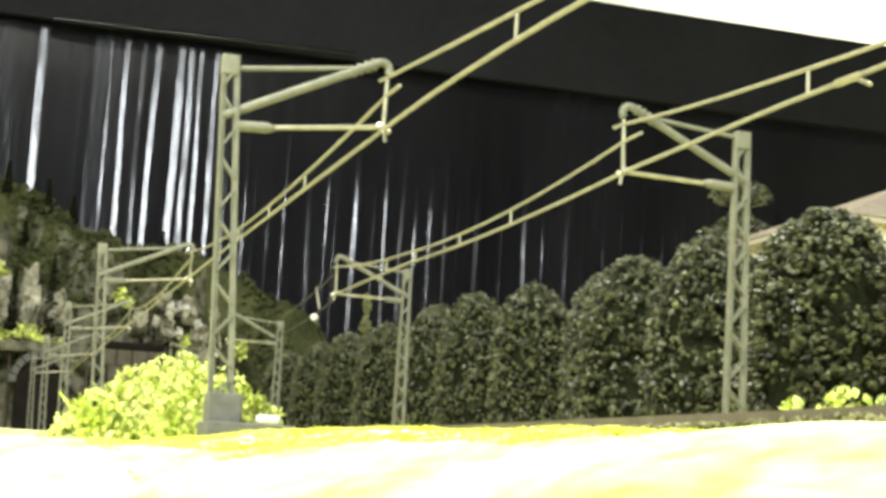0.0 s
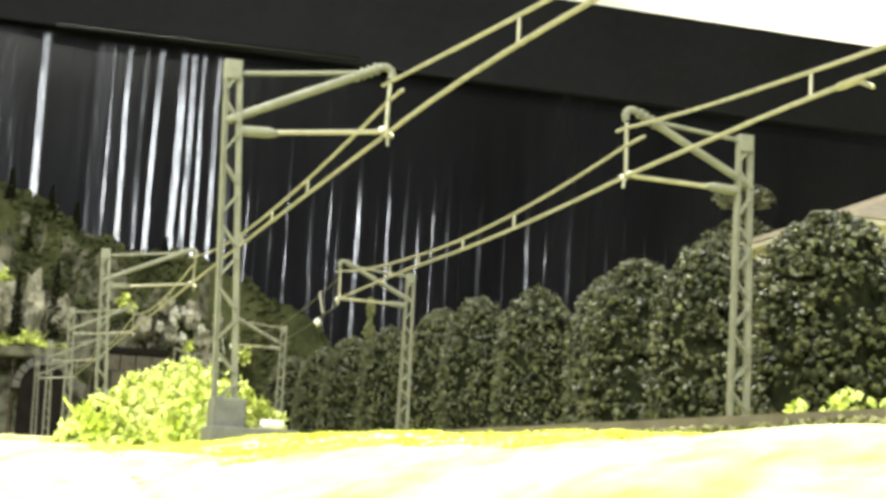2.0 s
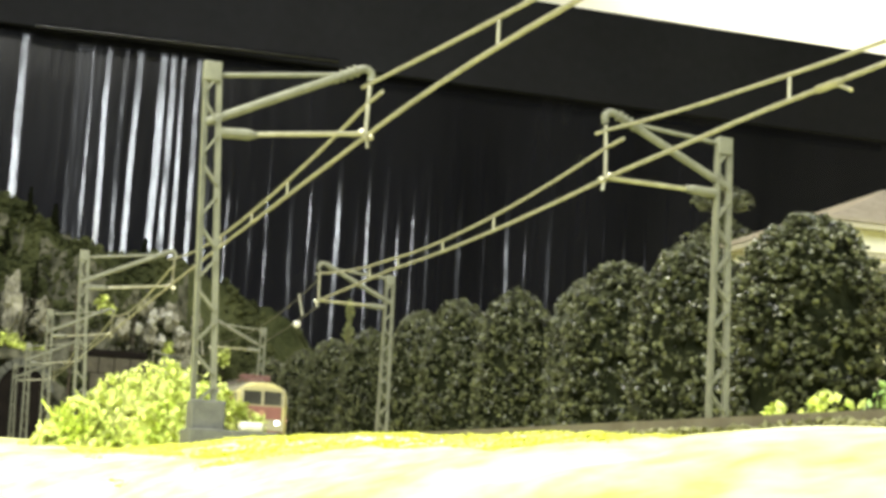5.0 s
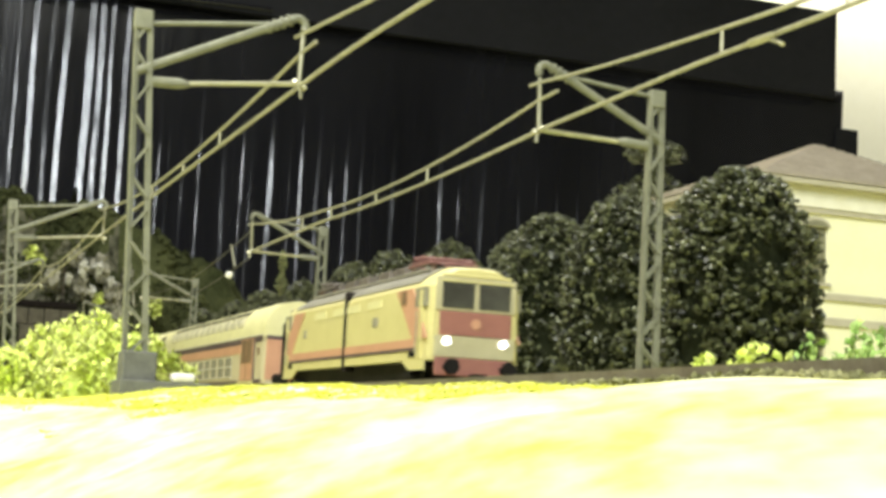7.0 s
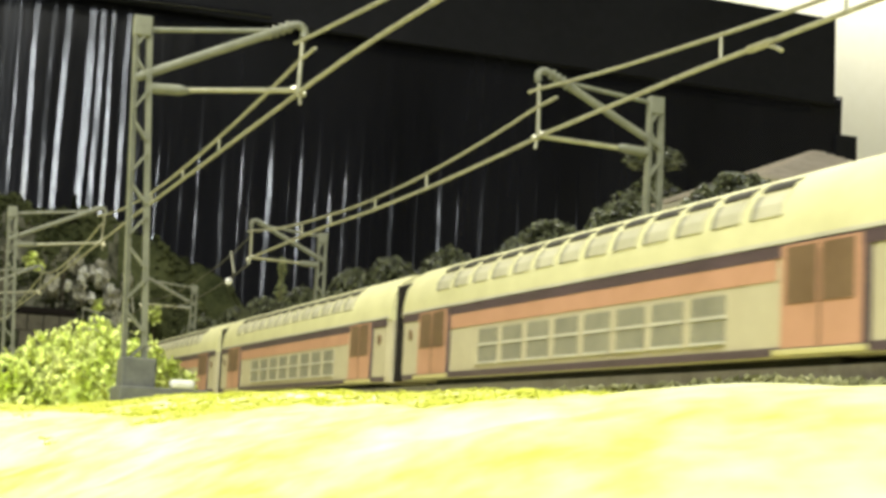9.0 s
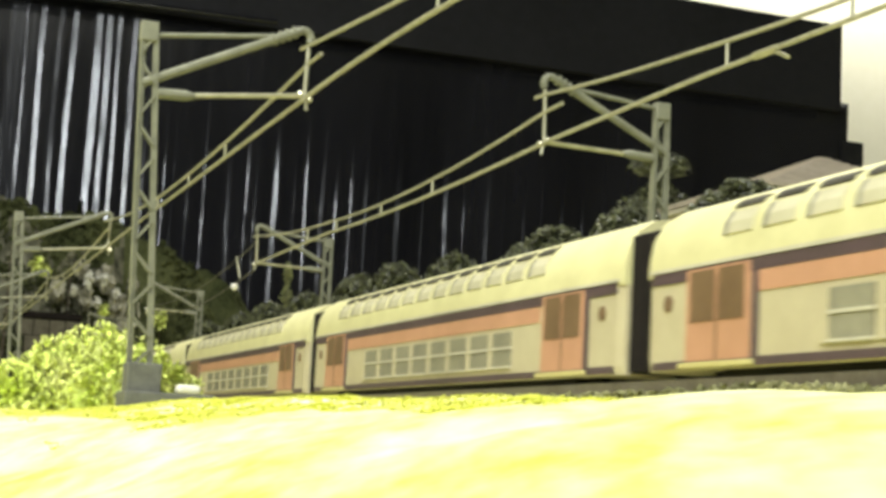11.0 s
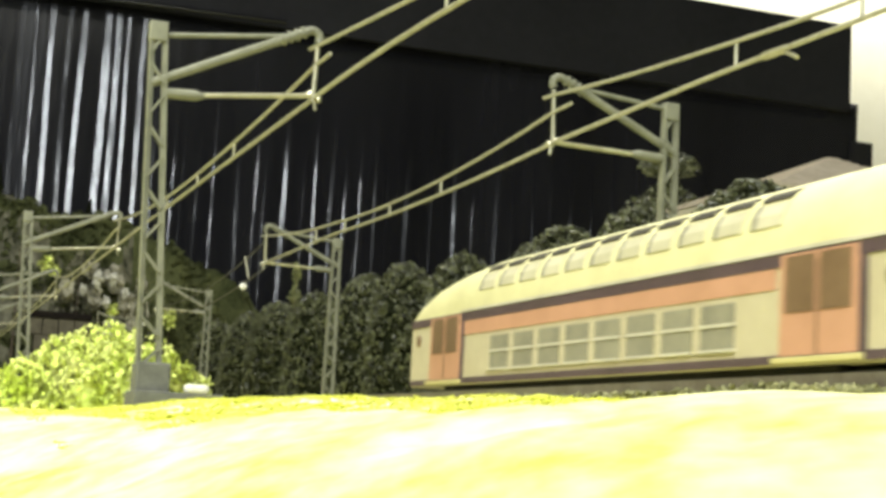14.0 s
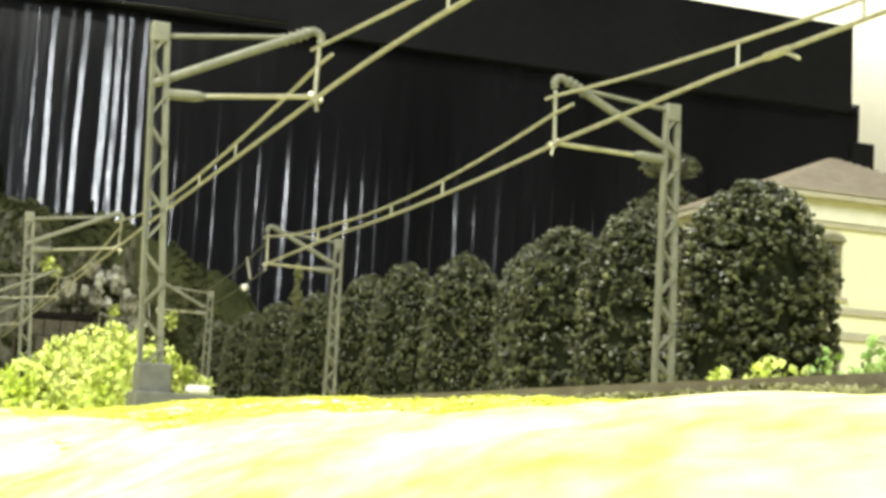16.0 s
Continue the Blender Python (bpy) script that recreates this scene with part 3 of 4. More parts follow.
bush("bush", [(0.058, 0.460, 0.0, 0.013, 0.0255), (0.044, 0.457, 0.0, 0.011, 0.0205), (0.033, 0.452, -0.001, 0.009, 0.0140), (0.074, 0.470, 0.001, 0.010, 0.0205), (0.084, 0.478, 0.0, 0.009, 0.0150),
              (0.026, 0.450, -0.003, 0.006, 0.0080), (0.056, 0.50, 0.002, 0.013, 0.024), (0.066, 0.463, 0.001, 0.010, 0.0225), (0.050, 0.452, 0.0, 0.010, 0.0185)], 16000, 0.0009, BUSH, "bright yellow-green foam bush round the mast footing", 21, 170)
for i, (x, y, r, h) in enumerate([(0.238, 0.415, 0.008, 0.025), (0.236, 0.385, 0.009, 0.028), (0.240, 0.358, 0.010, 0.028), (0.238, 0.332, 0.010, 0.031), (0.240, 0.305, 0.010, 0.031)]):
    bush("weed_clump", [(x, y, 0.0, r, h), (x + .004, y - .010, 0.0, r * 0.9, h * 0.85)], 620, 0.0015, WEED if i > 1 else BUSH, "low tangled light green weeds beside the track", 40 + i, 26)


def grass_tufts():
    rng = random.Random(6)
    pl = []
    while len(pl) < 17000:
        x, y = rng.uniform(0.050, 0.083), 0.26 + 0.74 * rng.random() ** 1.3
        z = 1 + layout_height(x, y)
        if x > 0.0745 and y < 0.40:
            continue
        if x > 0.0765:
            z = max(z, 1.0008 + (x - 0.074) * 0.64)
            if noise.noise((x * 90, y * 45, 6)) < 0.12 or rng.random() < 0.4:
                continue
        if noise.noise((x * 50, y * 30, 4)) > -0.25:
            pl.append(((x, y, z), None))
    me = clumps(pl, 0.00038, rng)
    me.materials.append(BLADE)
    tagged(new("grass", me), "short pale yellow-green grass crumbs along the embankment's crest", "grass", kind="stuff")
    # yellower scatter away from the eye: light falloff put into the ground's colour
    pl = []
    while len(pl) < 42000:
        x, y = rng.uniform(0.022, 0.079), rng.uniform(0.13, 0.62)
        if y < 0.22 and x < 0.058:
            continue
        thick = noise.noise((x * 45, y * 14, 9)) + 0.5 * noise.noise((x * 160, y * 60, 2))
        if thick > rng.gauss(-0.05, 0.12) + 9.0 * max(0.0, 0.044 - x) + 1.0 * max(0.0, 0.25 - y):
            pl.append(((x, y, 1 + layout_height(x, y)), None))
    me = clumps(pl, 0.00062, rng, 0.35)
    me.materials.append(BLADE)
    tagged(new("grass", me), "patches of yellow-green grass scatter that tint the crest as weaker light would", "grass", kind="stuff")
    pl = []
    while len(pl) < 11000:
        x, y = rng.uniform(0.079, 0.088), 0.09 + 0.40 * rng.random() ** 1.2
        h = 0.0013 * (0.55 + 0.9 * noise.noise((y * 35, x * 60, 15))) * max(0.0, min(1.0, (0.47 - y) / 0.12))
        if h > 0.0004:
            pl.append((x, y, 1.0064 + h * rng.random()))
    me = clumps([(p, None) for p in pl], 0.00065, rng)
    me.materials.append(VERGE)
    tagged(new("grass", me), "dull olive grass straggling over the track's ballast", "grass", kind="stuff")


grass_tufts()


# ---- the rocky hill at the layout's end ----
def lerp_table(table, x):
    for (a, va), (b, vb) in zip(table, table[1:]):
        if a <= x <= b:
            t = (x - a) / (b - a)
            return va + (vb - va) * t
    return table[0][1] if x < table[0][0] else table[-1][1]


HILL_TOP = [(-0.62, 0.40), (-0.2, 0.44), (0.0, 0.435), (0.07, 0.42), (0.145, 0.37), (0.20, 0.345), (0.30, 0.35), (0.39, 0.325), (0.445, 0.30), (0.53, 0.265), (0.62, 0.17), (0.75, 0.02)]


def hill_z(x, y):
    top = lerp_table(HILL_TOP, x)
    t = (y - 2.43) / 0.20 + 0.25 * noise.noise((x * 14, y * 14, 2))
    t = max(0.0, min(1.0, t))
    steps = (math.floor(t * 3) + max(0.0, min(1.0, (t * 3 % 1.0) * 3 - 1.0))) / 3
    z = top * (0.35 * t + 0.65 * steps)
    return z + 0.018 * noise.noise((x * 25, y * 25, 0)) + 0.009 * noise.noise((x * 70, y * 70, 5))


def hill():
    xs, ys = np.arange(-0.62, 0.76, 0.009), np.arange(2.41, 2.77, 0.008)
    verts = [(x, y, 1 + (hill_z(x, y) if y > 2.425 else -0.01)) for y in ys for x in xs]
    n = len(xs)
    faces = [(j * n + i, j * n + i + 1, (j + 1) * n + i + 1, (j + 1) * n + i) for j in range(len(ys) - 1) for i in range(n - 1)]
    me = bpy.data.meshes.new("rock_face")
    me.from_pydata(verts, [], faces)
    me.materials.append(ROCK), me.materials.append(HILLGREEN)
    for f in me.polygons:
        f.material_index = 1 if f.center.x > 0.35 or f.normal.z > (0.55 if f.center.z < 1.27 else 0.2) and noise.noise((f.center.x * 18, f.center.y * 18, 1)) > -0.25 else 0
    h = empty("rock_hill", pose(0, 0, 0), "plaster rock hill with green scatter at the layout's end", "hill")
    ob = new("rock_face", me)
    ob.parent = h
    # tunnel mouth: a solid near-black block for the shade inside, with a stone ring
    bm = bmesh.new()
    prism(bm, [(0.085 + 0.036 * math.cos(a * math.pi / 12), 1.10 + 0.040 * math.sin(a * math.pi / 12)) for a in range(13)] + [(0.049, 1.0), (0.121, 1.0)], 2.395, 2.47)
    part("tunnel_shade_block", bm, DARK, h, "near-black solid painted as the tunnel opening's shade")
    for i in range(11):
        a0, a1 = math.pi * i / 11 + 0.02, math.pi * (i + 1) / 11 - 0.02
        bm = bmesh.new()
        prism(bm, [(0.085 + r * math.cos(a), 1.10 + r * 1.1 * math.sin(a)) for r, a in ((0.036, a0), (0.047, a0), (0.047, a1), (0.036, a1))], 2.388, 2.44)
        part("arch_stone", bm, CONCRETE, h)
    rng = random.Random(14)
    for name, n, zlo, zhi, x0, x1, size, m in (("scrub", 8500, 0.0, 1.0, -0.3, 0.7, 0.0075, HILLGREEN),):
        pl = []
        while len(pl) < n:
            x, y = rng.uniform(x0, x1), rng.uniform(2.44, 2.72)
            if noise.noise((x * 11, y * 11, 8)) < -0.05 and name == "scrub":
                continue
            z = hill_z(x, y)
            pl.append(((x, y - 0.004, 1 + z + rng.uniform(0, 0.012)), None))
        me = clumps(pl, size, rng)
        me.materials.append(m)
        o = new(name, me)
        o.parent = h
    pl = []
    for _ in range(520):
        a, e, q = rng.uniform(0, 6.28), rng.random(), math.sqrt(rng.random())
        pl.append(((0.055 + 0.062 * q * math.cos(a), 2.425 + 0.03 * q * math.sin(a), 1.165 + 0.03 * e * (1.1 - q) + 0.006 * math.sin(a * 3)), None))
    for cx, cz, cr, k in ((0.006, 1.262, 0.020, 120), (0.196, 1.250, 0.012, 50), (0.212, 1.238, 0.009, 30), (0.392, 1.178, 0.016, 60), (0.305, 1.185, 0.012, 40)):
        for _ in range(k):
            pl.append(((cx + rng.gauss(0, 0.4) * cr, 2.418 + rng.uniform(0, 0.012), cz + rng.gauss(0, 0.45) * cr), None))
    me = clumps(pl, 0.0058, rng)
    me.materials.append(BUSH)
    o = new("bright_scrub", me)
    o.parent = h
    tagged(o, "bright yellow-green scrub on a ledge")
    part("ledge", boxed(-0.03, 0.125, 2.40, 2.47, 1.148, 1.166, bevel=0.004), ROCK, h)
    for bx, bz, bw, bh in ((-0.018, 1.245, 0.024, 0.050), (0.020, 1.225, 0.016, 0.034), (0.060, 1.235, 0.014, 0.042), (0.098, 1.215, 0.018, 0.030), (0.30, 1.235, 0.015, 0.020), (0.325, 1.195, 0.012, 0.020),
                           (0.275, 1.20, 0.011, 0.018), (0.345, 1.225, 0.009, 0.014), (0.31, 1.15, 0.018, 0.018), (0.265, 1.245, 0.010, 0.014), (0.23, 1.21, 0.013, 0.019), (0.335, 1.165, 0.010, 0.016)):
        bm = bmesh.new()
        bmesh.ops.create_icosphere(bm, subdivisions=3, radius=1.0)
        for v in bm.verts:
            k = 1 + 0.75 * noise.noise(v.co * 1.9 + Vector((bx * 50, bz * 40, 0))) + 0.4 * noise.noise(v.co * 4.5 + Vector((bx * 90, 0, 0)))
            v.co = Vector((bx + v.co.x * bw * k, 2.432 + v.co.y * 0.022 * k, bz + v.co.z * bh * k))
        part("boulder", bm, PALEROCK, h, "pale weathered boulder")
    for bx, bz, br in ((0.274, 1.230, 0.0085), (0.298, 1.233, 0.0075), (0.290, 1.196, 0.006), (0.253, 1.212, 0.0055), (0.318, 1.212, 0.006)):
        bm = bmesh.new()
        bmesh.ops.create_icosphere(bm, subdivisions=3, radius=1.0)
        for v in bm.verts:
            k = 0.9 + 1.1 * noise.noise(v.co * 2.6 + Vector((bx * 70, bz * 60, 0))) + 0.5 * noise.noise(v.co * 6 + Vector((bx * 30, 0, bz * 20)))
            v.co = Vector((bx + v.co.x * br * k * 0.9, 2.409 + v.co.y * 0.012 * k, bz + v.co.z * br * k * 1.35))
        part("chalk_boulder", bm, BRIGHTSTONE, h, "small chalk-white boulder")
    w = empty("retaining_wall", pose(0, 0, 0), "brown masonry retaining wall with a dark coping", "wall")
    rng = random.Random(2)
    for r in range(6):
        x = 0.185 - (0.012 if r % 2 else 0)
        while x < 0.262:
            part("stone", boxed(x, x + 0.0228, 2.405 - rng.uniform(0, .002), 2.43, 1.005 + r * 0.0265, 1.005 + r * 0.0265 + 0.0255, bevel=0.001), BRICKBROWN, w)
            x += 0.024
    part("coping", boxed(0.168, 0.270, 2.400, 2.436, 1.164, 1.174, bevel=0.002), DARK, w)


def fir(x, y, z, height, r, seed):
    rng = random.Random(seed)
    t = empty("fir_tree", pose(x, y, z), "dark pointed model fir on the rocky hill", "tree", "firs on the hill")
    part("trunk", tubed((0, 0, -0.004), (0, 0, height * 0.9), 0.0022, 8, 0.0006), BARK, t)
    pl = []
    for _ in range(520):
        f = rng.random() ** 1.3
        q = r * (1.02 - f) * (0.78 + 0.22 * math.sin(f * 50)) * math.sqrt(rng.random())
        a = rng.uniform(0, 6.28)
        pl.append(((q * math.cos(a), q * math.sin(a), height * (0.06 + 0.94 * f) - q * 0.25), None))
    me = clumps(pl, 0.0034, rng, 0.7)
    me.materials.append(GAPSHADE_FIR)
    c = new("crown", me)
    c.parent = t


hill()
fir(0.034, 2.413, 1.1655, 0.112, 0.017, 31)
fir(0.091, 2.415, 1.1655, 0.138, 0.019, 32)
for k, (x, height) in enumerate(((0.010, 0.055), (0.045, 0.042), (0.078, 0.060), (0.120, 0.045), (0.275, 0.048))):
    fir(x, 2.62, 1 + hill_z(x, 2.62), height, 0.012, 33 + k)
for x, z, h, n in ((0.038, 1.0, 0.27, 420), (0.078, 1.0, 0.25, 420), (0.118, 1.0, 0.24, 420), (0.155, 1.0, 0.27, 420)):
    conifer(x, 2.425, h, 0.020, 0.12, n, "dark green model fir before the rock face", "fir_tree")
for i, (x, y, h) in enumerate([(0.30, 2.46, 0.24), (0.345, 2.45, 0.20), (0.40, 2.47, 0.22), (0.47, 2.45, 0.20), (0.25, 2.45, 0.27), (0.55, 2.46, 0.19)]):
    rng = random.Random(60 + i)
    t = empty("shrub", pose(x, y, 1.0 + 0.006), "grey-green wispy model shrub before the rocks", "shrub", "shrubs at the rocks")
    part("trunk", tubed((0, 0, -.01), (0, 0, h * 0.9), 0.004, 7, 0.001), BARK, t)
    pl = []
    for _ in range(420):
        f = rng.random()
        r, a = 0.040 * math.sin(math.pi * min(1, 0.15 + 0.85 * f)) ** 0.7 * math.sqrt(rng.random()), rng.uniform(0, 6.28)
        pl.append(((r * math.cos(a), r * math.sin(a) * 0.6, h * (0.3 + 0.7 * f)), None))
    me = clumps(pl, 0.0052, rng)
    me.materials.append((HILLGREEN, ROCK, HILLGREEN)[i % 3])
    c = new("crown", me)
    c.parent = t


# ---- the station house ----
def house():
    x0, y0, w, dp = 0.362, 0.582, 0.118, 0.100
    zb, ze = 1.004, 1.120
    h = empty("house", pose(x0, y0, zb), "cream plastered two-storey model house with a hipped tile roof", "house")
    H = ze - zb
    t = 0.003
    win = [(0.0270, 0.012), (0.085, 0.012)]
    rows = [(0.018, 0.048), (0.073, 0.0985)]
    # front wall as piers and spandrels round the openings
    xs = [0] + [v for cx, ww in win for v in (cx - ww / 2, cx + ww / 2)] + [w]
    for i in range(0, len(xs), 2):
        part("wall_pier", boxed(xs[i], xs[i + 1], 0, t, 0, H), HOUSEWALL, h)
    for cx, ww in win:
        zz = [0] + [v for r in rows for v in r] + [H]
        for j in range(0, len(zz), 2):
            part("wall_spandrel", boxed(cx - ww / 2, cx + ww / 2, 0, t, zz[j], zz[j + 1]), HOUSEWALL, h)
    part("wall", boxed(0, t, t, dp - t, 0, H), HOUSEWALL, h)
    part("wall", boxed(w - t, w, t, dp - t, 0, H), HOUSEWALL, h)
    part("wall", boxed(0, w, dp - t, dp, 0, H), HOUSEWALL, h)
    for cx, ww in win:
        for za, zc in rows:
            wd = part("window", boxed(cx - ww / 2, cx + ww / 2, 0.0018, 0.0026, za, zc), SHUTTER, h, "closed olive-brown shutters")
            for k in range(7):
                part("slat", boxed(cx - ww / 2 + .0006, cx + ww / 2 - .0006, 0.0010, 0.0020, za + (zc - za) * (k + .15) / 7, za + (zc - za) * (k + .8) / 7), SHUTTER, wd)
            for q, o, m in ((0.0014, .0006, HOUSEBAND), (0.0, .0009, SHUTTER)):
                bm = bmesh.new()
                prism(bm, [(cx + (ww / 2 + q) * math.cos(k * math.pi / 10), zc + (.0030 + q) * math.sin(k * math.pi / 10)) for k in range(11)], -o, -.00005)
                part("frame" if q else "arch_light", bm, m, wd)
            part("sill", boxed(cx - ww / 2 - .0014, cx + ww / 2 + .0014, -.0016, -.00005, za - .0014, za), HOUSEBAND, wd)
    for za, zc, o, m in ((0.0655, 0.0685, .0014, HOUSEBAND), (0.0540, 0.0575, .0012, HOUSEBAND), (0.1045, 0.1068, .0015, HOUSEBAND), (0.1069, H, .0022, HOUSEWHITE), (0, 0.010, .0010, HOUSEBAND)):
        part("string_course", boxed(-o, w + o, -o, -.00006, za, zc), m, h)
        part("string_course", boxed(-o, -.00006, 0, dp, za, zc), m, h)
    # hipped roof with courses of tiles
    o, rise = 0.007, 0.0285
    part("eave_board", boxed(-o, w + o, -o, dp + o, H + .0001, H + .0028, bevel=0.0005), HOUSEBAND, h)
    bm = bmesh.new()
    n, rings = 20, []
    for k in range(n):
        f = k / n
        for lift in (0.0, rise / n):
            a, b, z0 = -o - .0006 + (w / 2 + o) * f, -o - .0006 + (dp / 2 + o) * f, H + .0029 + rise * f + lift
            rings.append([bm.verts.new(c) for c in ((a, b, z0), (w - a, b, z0), (w - a, dp - b, z0), (a, dp - b, z0))])
    for p, q in zip(rings, rings[1:]):
        for k in range(4):
            bm.faces.new((p[k], p[(k + 1) % 4], q[(k + 1) % 4], q[k]))
    bm.faces.new(rings[0]), bm.faces.new(rings[-1][::-1])
    part("roof", bm, TILE, h, "grey-brown hipped tile roof")


house()


# ---- the train ----
def loft(sections):
    """sections: (y, outline in x, z) with equal counts; ends closed."""
    bm = bmesh.new()
    rings = [[bm.verts.new((x, y, z)) for x, z in o] for y, o in sections]
    k = len(rings[0])
    for p, q in zip(rings, rings[1:]):
        for i in range(k):
            bm.faces.new((p[i], p[(i + 1) % k], q[(i + 1) % k], q[i]))
    bm.faces.new(rings[0]), bm.faces.new(rings[-1][::-1])
    return bm


def mirror(o):
    return o + [(-x, z) for x, z in reversed(o) if x > 1e-6]


def slab(x, side, pts, t=0.0003):
    """A thin plate on a side wall at x; pts in y, z."""
    bm = bmesh.new()
    a = [bm.verts.new((side * (x - 0.0004), y, z)) for y, z in pts]
    b = [bm.verts.new((side * (x + t), y, z)) for y, z in pts]
    n = len(pts)
    for i in range(n):
        bm.faces.new((a[i], a[(i + 1) % n], b[(i + 1) % n], b[i]))
    bm.faces.new(a), bm.faces.new(b[::-1])
    return bm


def plate(x, side, y0, y1, z0, z1, t=0.0003):
    return slab(x, side, [(y0, z0), (y1, z0), (y1, z1), (y0, z1)], t)


def bogie(t, y, wheels=(-0.014, 0.014), r=0.0055, frame_w=0.0125):
    b = part("bogie", boxed(-frame_w, frame_w, y + wheels[0] - .008, y + wheels[-1] + .008, 0.0042, 0.0085, bevel=0.0006), UNDER, t)
    for w in wheels:
        for sx in (-1, 1):
            part("wheel", tubed((sx * 0.0078, y + w, r), (sx * 0.0102, y + w, r), r, 16), UNDER, b)
        for sx in (-1, 1):
            part("axle_box", boxed(sx * frame_w - .0012, sx * frame_w + .0012, y + w - .002, y + w + .002, 0.004, 0.0075, bevel=0.0004), UNDER, b)


LOCO_L = 0.187


def locomotive():
    t = empty("electric_locomotive", pose(0, 0, RAILZ), "cream and red articulated model electric locomotive, headlights lit", "locomotive")
    W = 0.0163
    def sec(k, zk, top):
        return mirror([(0.0, 0.0141), (W * k, 0.0141), (W * k, 0.0300), (W * k * 0.985, 0.0380 * zk), (W * k * 0.80, 0.0412 * zk), (W * k * 0.45, top), (0.0, top + .0004)])
    h = LOCO_L / 2
    for s in (-1, 1):
        secs = [(-h + 0.0004, sec(0.88, 1.0, 0.0436)), (-h + 0.0020, sec(0.95, 1.0, 0.0444)), (-h + 0.008, sec(1.0, 1.0, 0.0447)), (-0.0014, sec(1.0, 1.0, 0.0447))]
        if s > 0:
            secs = [(-y, o) for y, o in reversed(secs)]
        part("body", loft(secs), CREAM, t, "cream painted half of the body")
        ys = sorted((s * (h - 0.013), s * 0.0016))
        part("roof", loft([(y, mirror([(0.0, 0.0390), (W * 0.915, 0.0399), (W * 0.83, 0.0416), (W * 0.46, 0.0451), (0.0, 0.0455)])) for y in ys]), GREYROOF, t, "grey roof")
    # bellows wider than the body, so black covers the gap like deep shade
    part("bellows", boxed(-W * 1.02, W * 1.02, -0.0016, 0.0016, 0.0120, 0.0420, bevel=0.0003), DARK, t, "black articulation bellows, standing proud as the gap's shade")
    part("underframe", boxed(-.0125, .0125, -h + 0.012, h - 0.012, 0.0075, 0.0142), UNDER, t)
    for y in (-0.066, 0.0, 0.066):
        bogie(t, y, (-0.0155, 0.0155), 0.0072)
    for sx in (-1, 1):
        for s in (-1, 1):
            f = lambda y: s * (h - y)
            part("waist_stripe", plate(W, sx, *sorted((f(0.012), f(LOCO_L / 2 - .0016))), 0.0182, 0.0210), ORANGE, t, "orange-red waist stripe")
            part("shadow_stripe", plate(W, sx, *sorted((f(0.012), f(LOCO_L / 2 - .0016))), 0.0171, 0.0182), VIOLET, t, "dark violet line")
            flash = (0.001, 0.0145, 0.033, 0.016) if s < 0 else (0.002, 0.016, 0.033, 0.018)
            part("slanted_band", slab(W, sx, [(f(flash[0]), 0.0209), (f(flash[1]), 0.0209), (f(flash[2]), 0.0378), (f(flash[3]), 0.0378)], 0.0002), ORANGE, t, "orange-red slanted flash")
            part("cab_window", plate(W * 0.985, sx, *sorted((f(0.0025), f(0.0066))), 0.0312, 0.0375, 0.0005), WINLIGHT, t)
            part("cab_window", plate(W * 0.985, sx, *sorted((f(0.0082), f(0.0128))), 0.0312, 0.0375, 0.0005), WINLIGHT, t)
            if s < 0:
                part("side_window", plate(W, sx, *sorted((f(0.0215), f(0.0268))), 0.0328, 0.0372, 0.0006), BROWN, t, "dark square side window")
            part("cab_skirt", slab(W * 0.985, sx, [(f(0.0030), 0.0108), (f(0.017), 0.0108), (f(0.026), 0.0146), (f(0.0030), 0.0146)], 0.0003), CREAM, t)
            part("dark_marking", plate(W, sx, *sorted((f(0.0115), f(0.0170))), 0.0150, 0.0168, 0.0004), UNDER, t)
            part("cab_door", plate(W, sx, *sorted((f(0.0055), f(0.0078))), 0.0145, 0.0365, 0.0005), CREAM, t)
            part("handrail", tubed((sx * (W + .0008), f(0.0090), 0.016), (sx * (W + .0008), f(0.0090), 0.030), 0.0003, 6), BRASS, t)
            part("grille", plate(W, sx, *sorted((f(0.0530), f(0.0580)) if s < 0 else (f(0.0345), f(0.0380))), 0.0268, 0.0302, 0.0004), GREYROOF, t)
            for y in (0.050, 0.076):
                part("top_grille", plate(W * 0.99, sx, *sorted((f(y), f(y + 0.016))), 0.0335, 0.0362, 0.0003), ROOFCREAM, t)
            part("step", boxed(*sorted((sx * 0.0125, sx * 0.0160)), *sorted((f(0.016), f(0.024))), 0.0088, 0.0102, bevel=0.0003), UNDER, t)
    for s in (-1, 1):
        fy = lambda d: sorted((s * (h - 0.0006), s * (h + d)))
        part("nose_band", boxed(-.0124, .0124, *fy(0.0003), 0.0222, 0.0300, bevel=0.0003), RED, t, "red nose band under the windscreens")
        # thin overlays that darken the nose as if it faced away from the light
        part("nose_panel", boxed(-.0139, .0139, *fy(0.0001), 0.0151, 0.0221, bevel=0.0003), CABSHADE, t, "lower nose panel, cream dulled to show the front in shade")
        part("windscreen_surround", boxed(-.0139, .0139, *fy(0.0001), 0.0301, 0.0411, bevel=0.0003), CABSHADE, t, "windscreen surround, cream dulled to show the front in shade")
        part("crest", tubed((0, s * (h - .0004), 0.0262), (0, s * (h + .0007), 0.0262), 0.0017, 14), ORANGE, t)
        for sx in (-1, 1):
            ws = part("windscreen", boxed(*sorted((sx * .0008, sx * .0118)), *fy(0.0004), 0.0310, 0.0395, bevel=0.0003), WINDOW, t, "dark windscreen")
            part("frame", boxed(*sorted((sx * .0003, sx * .0123)), *fy(0.0006), 0.0395, 0.0401), CREAM, ws)
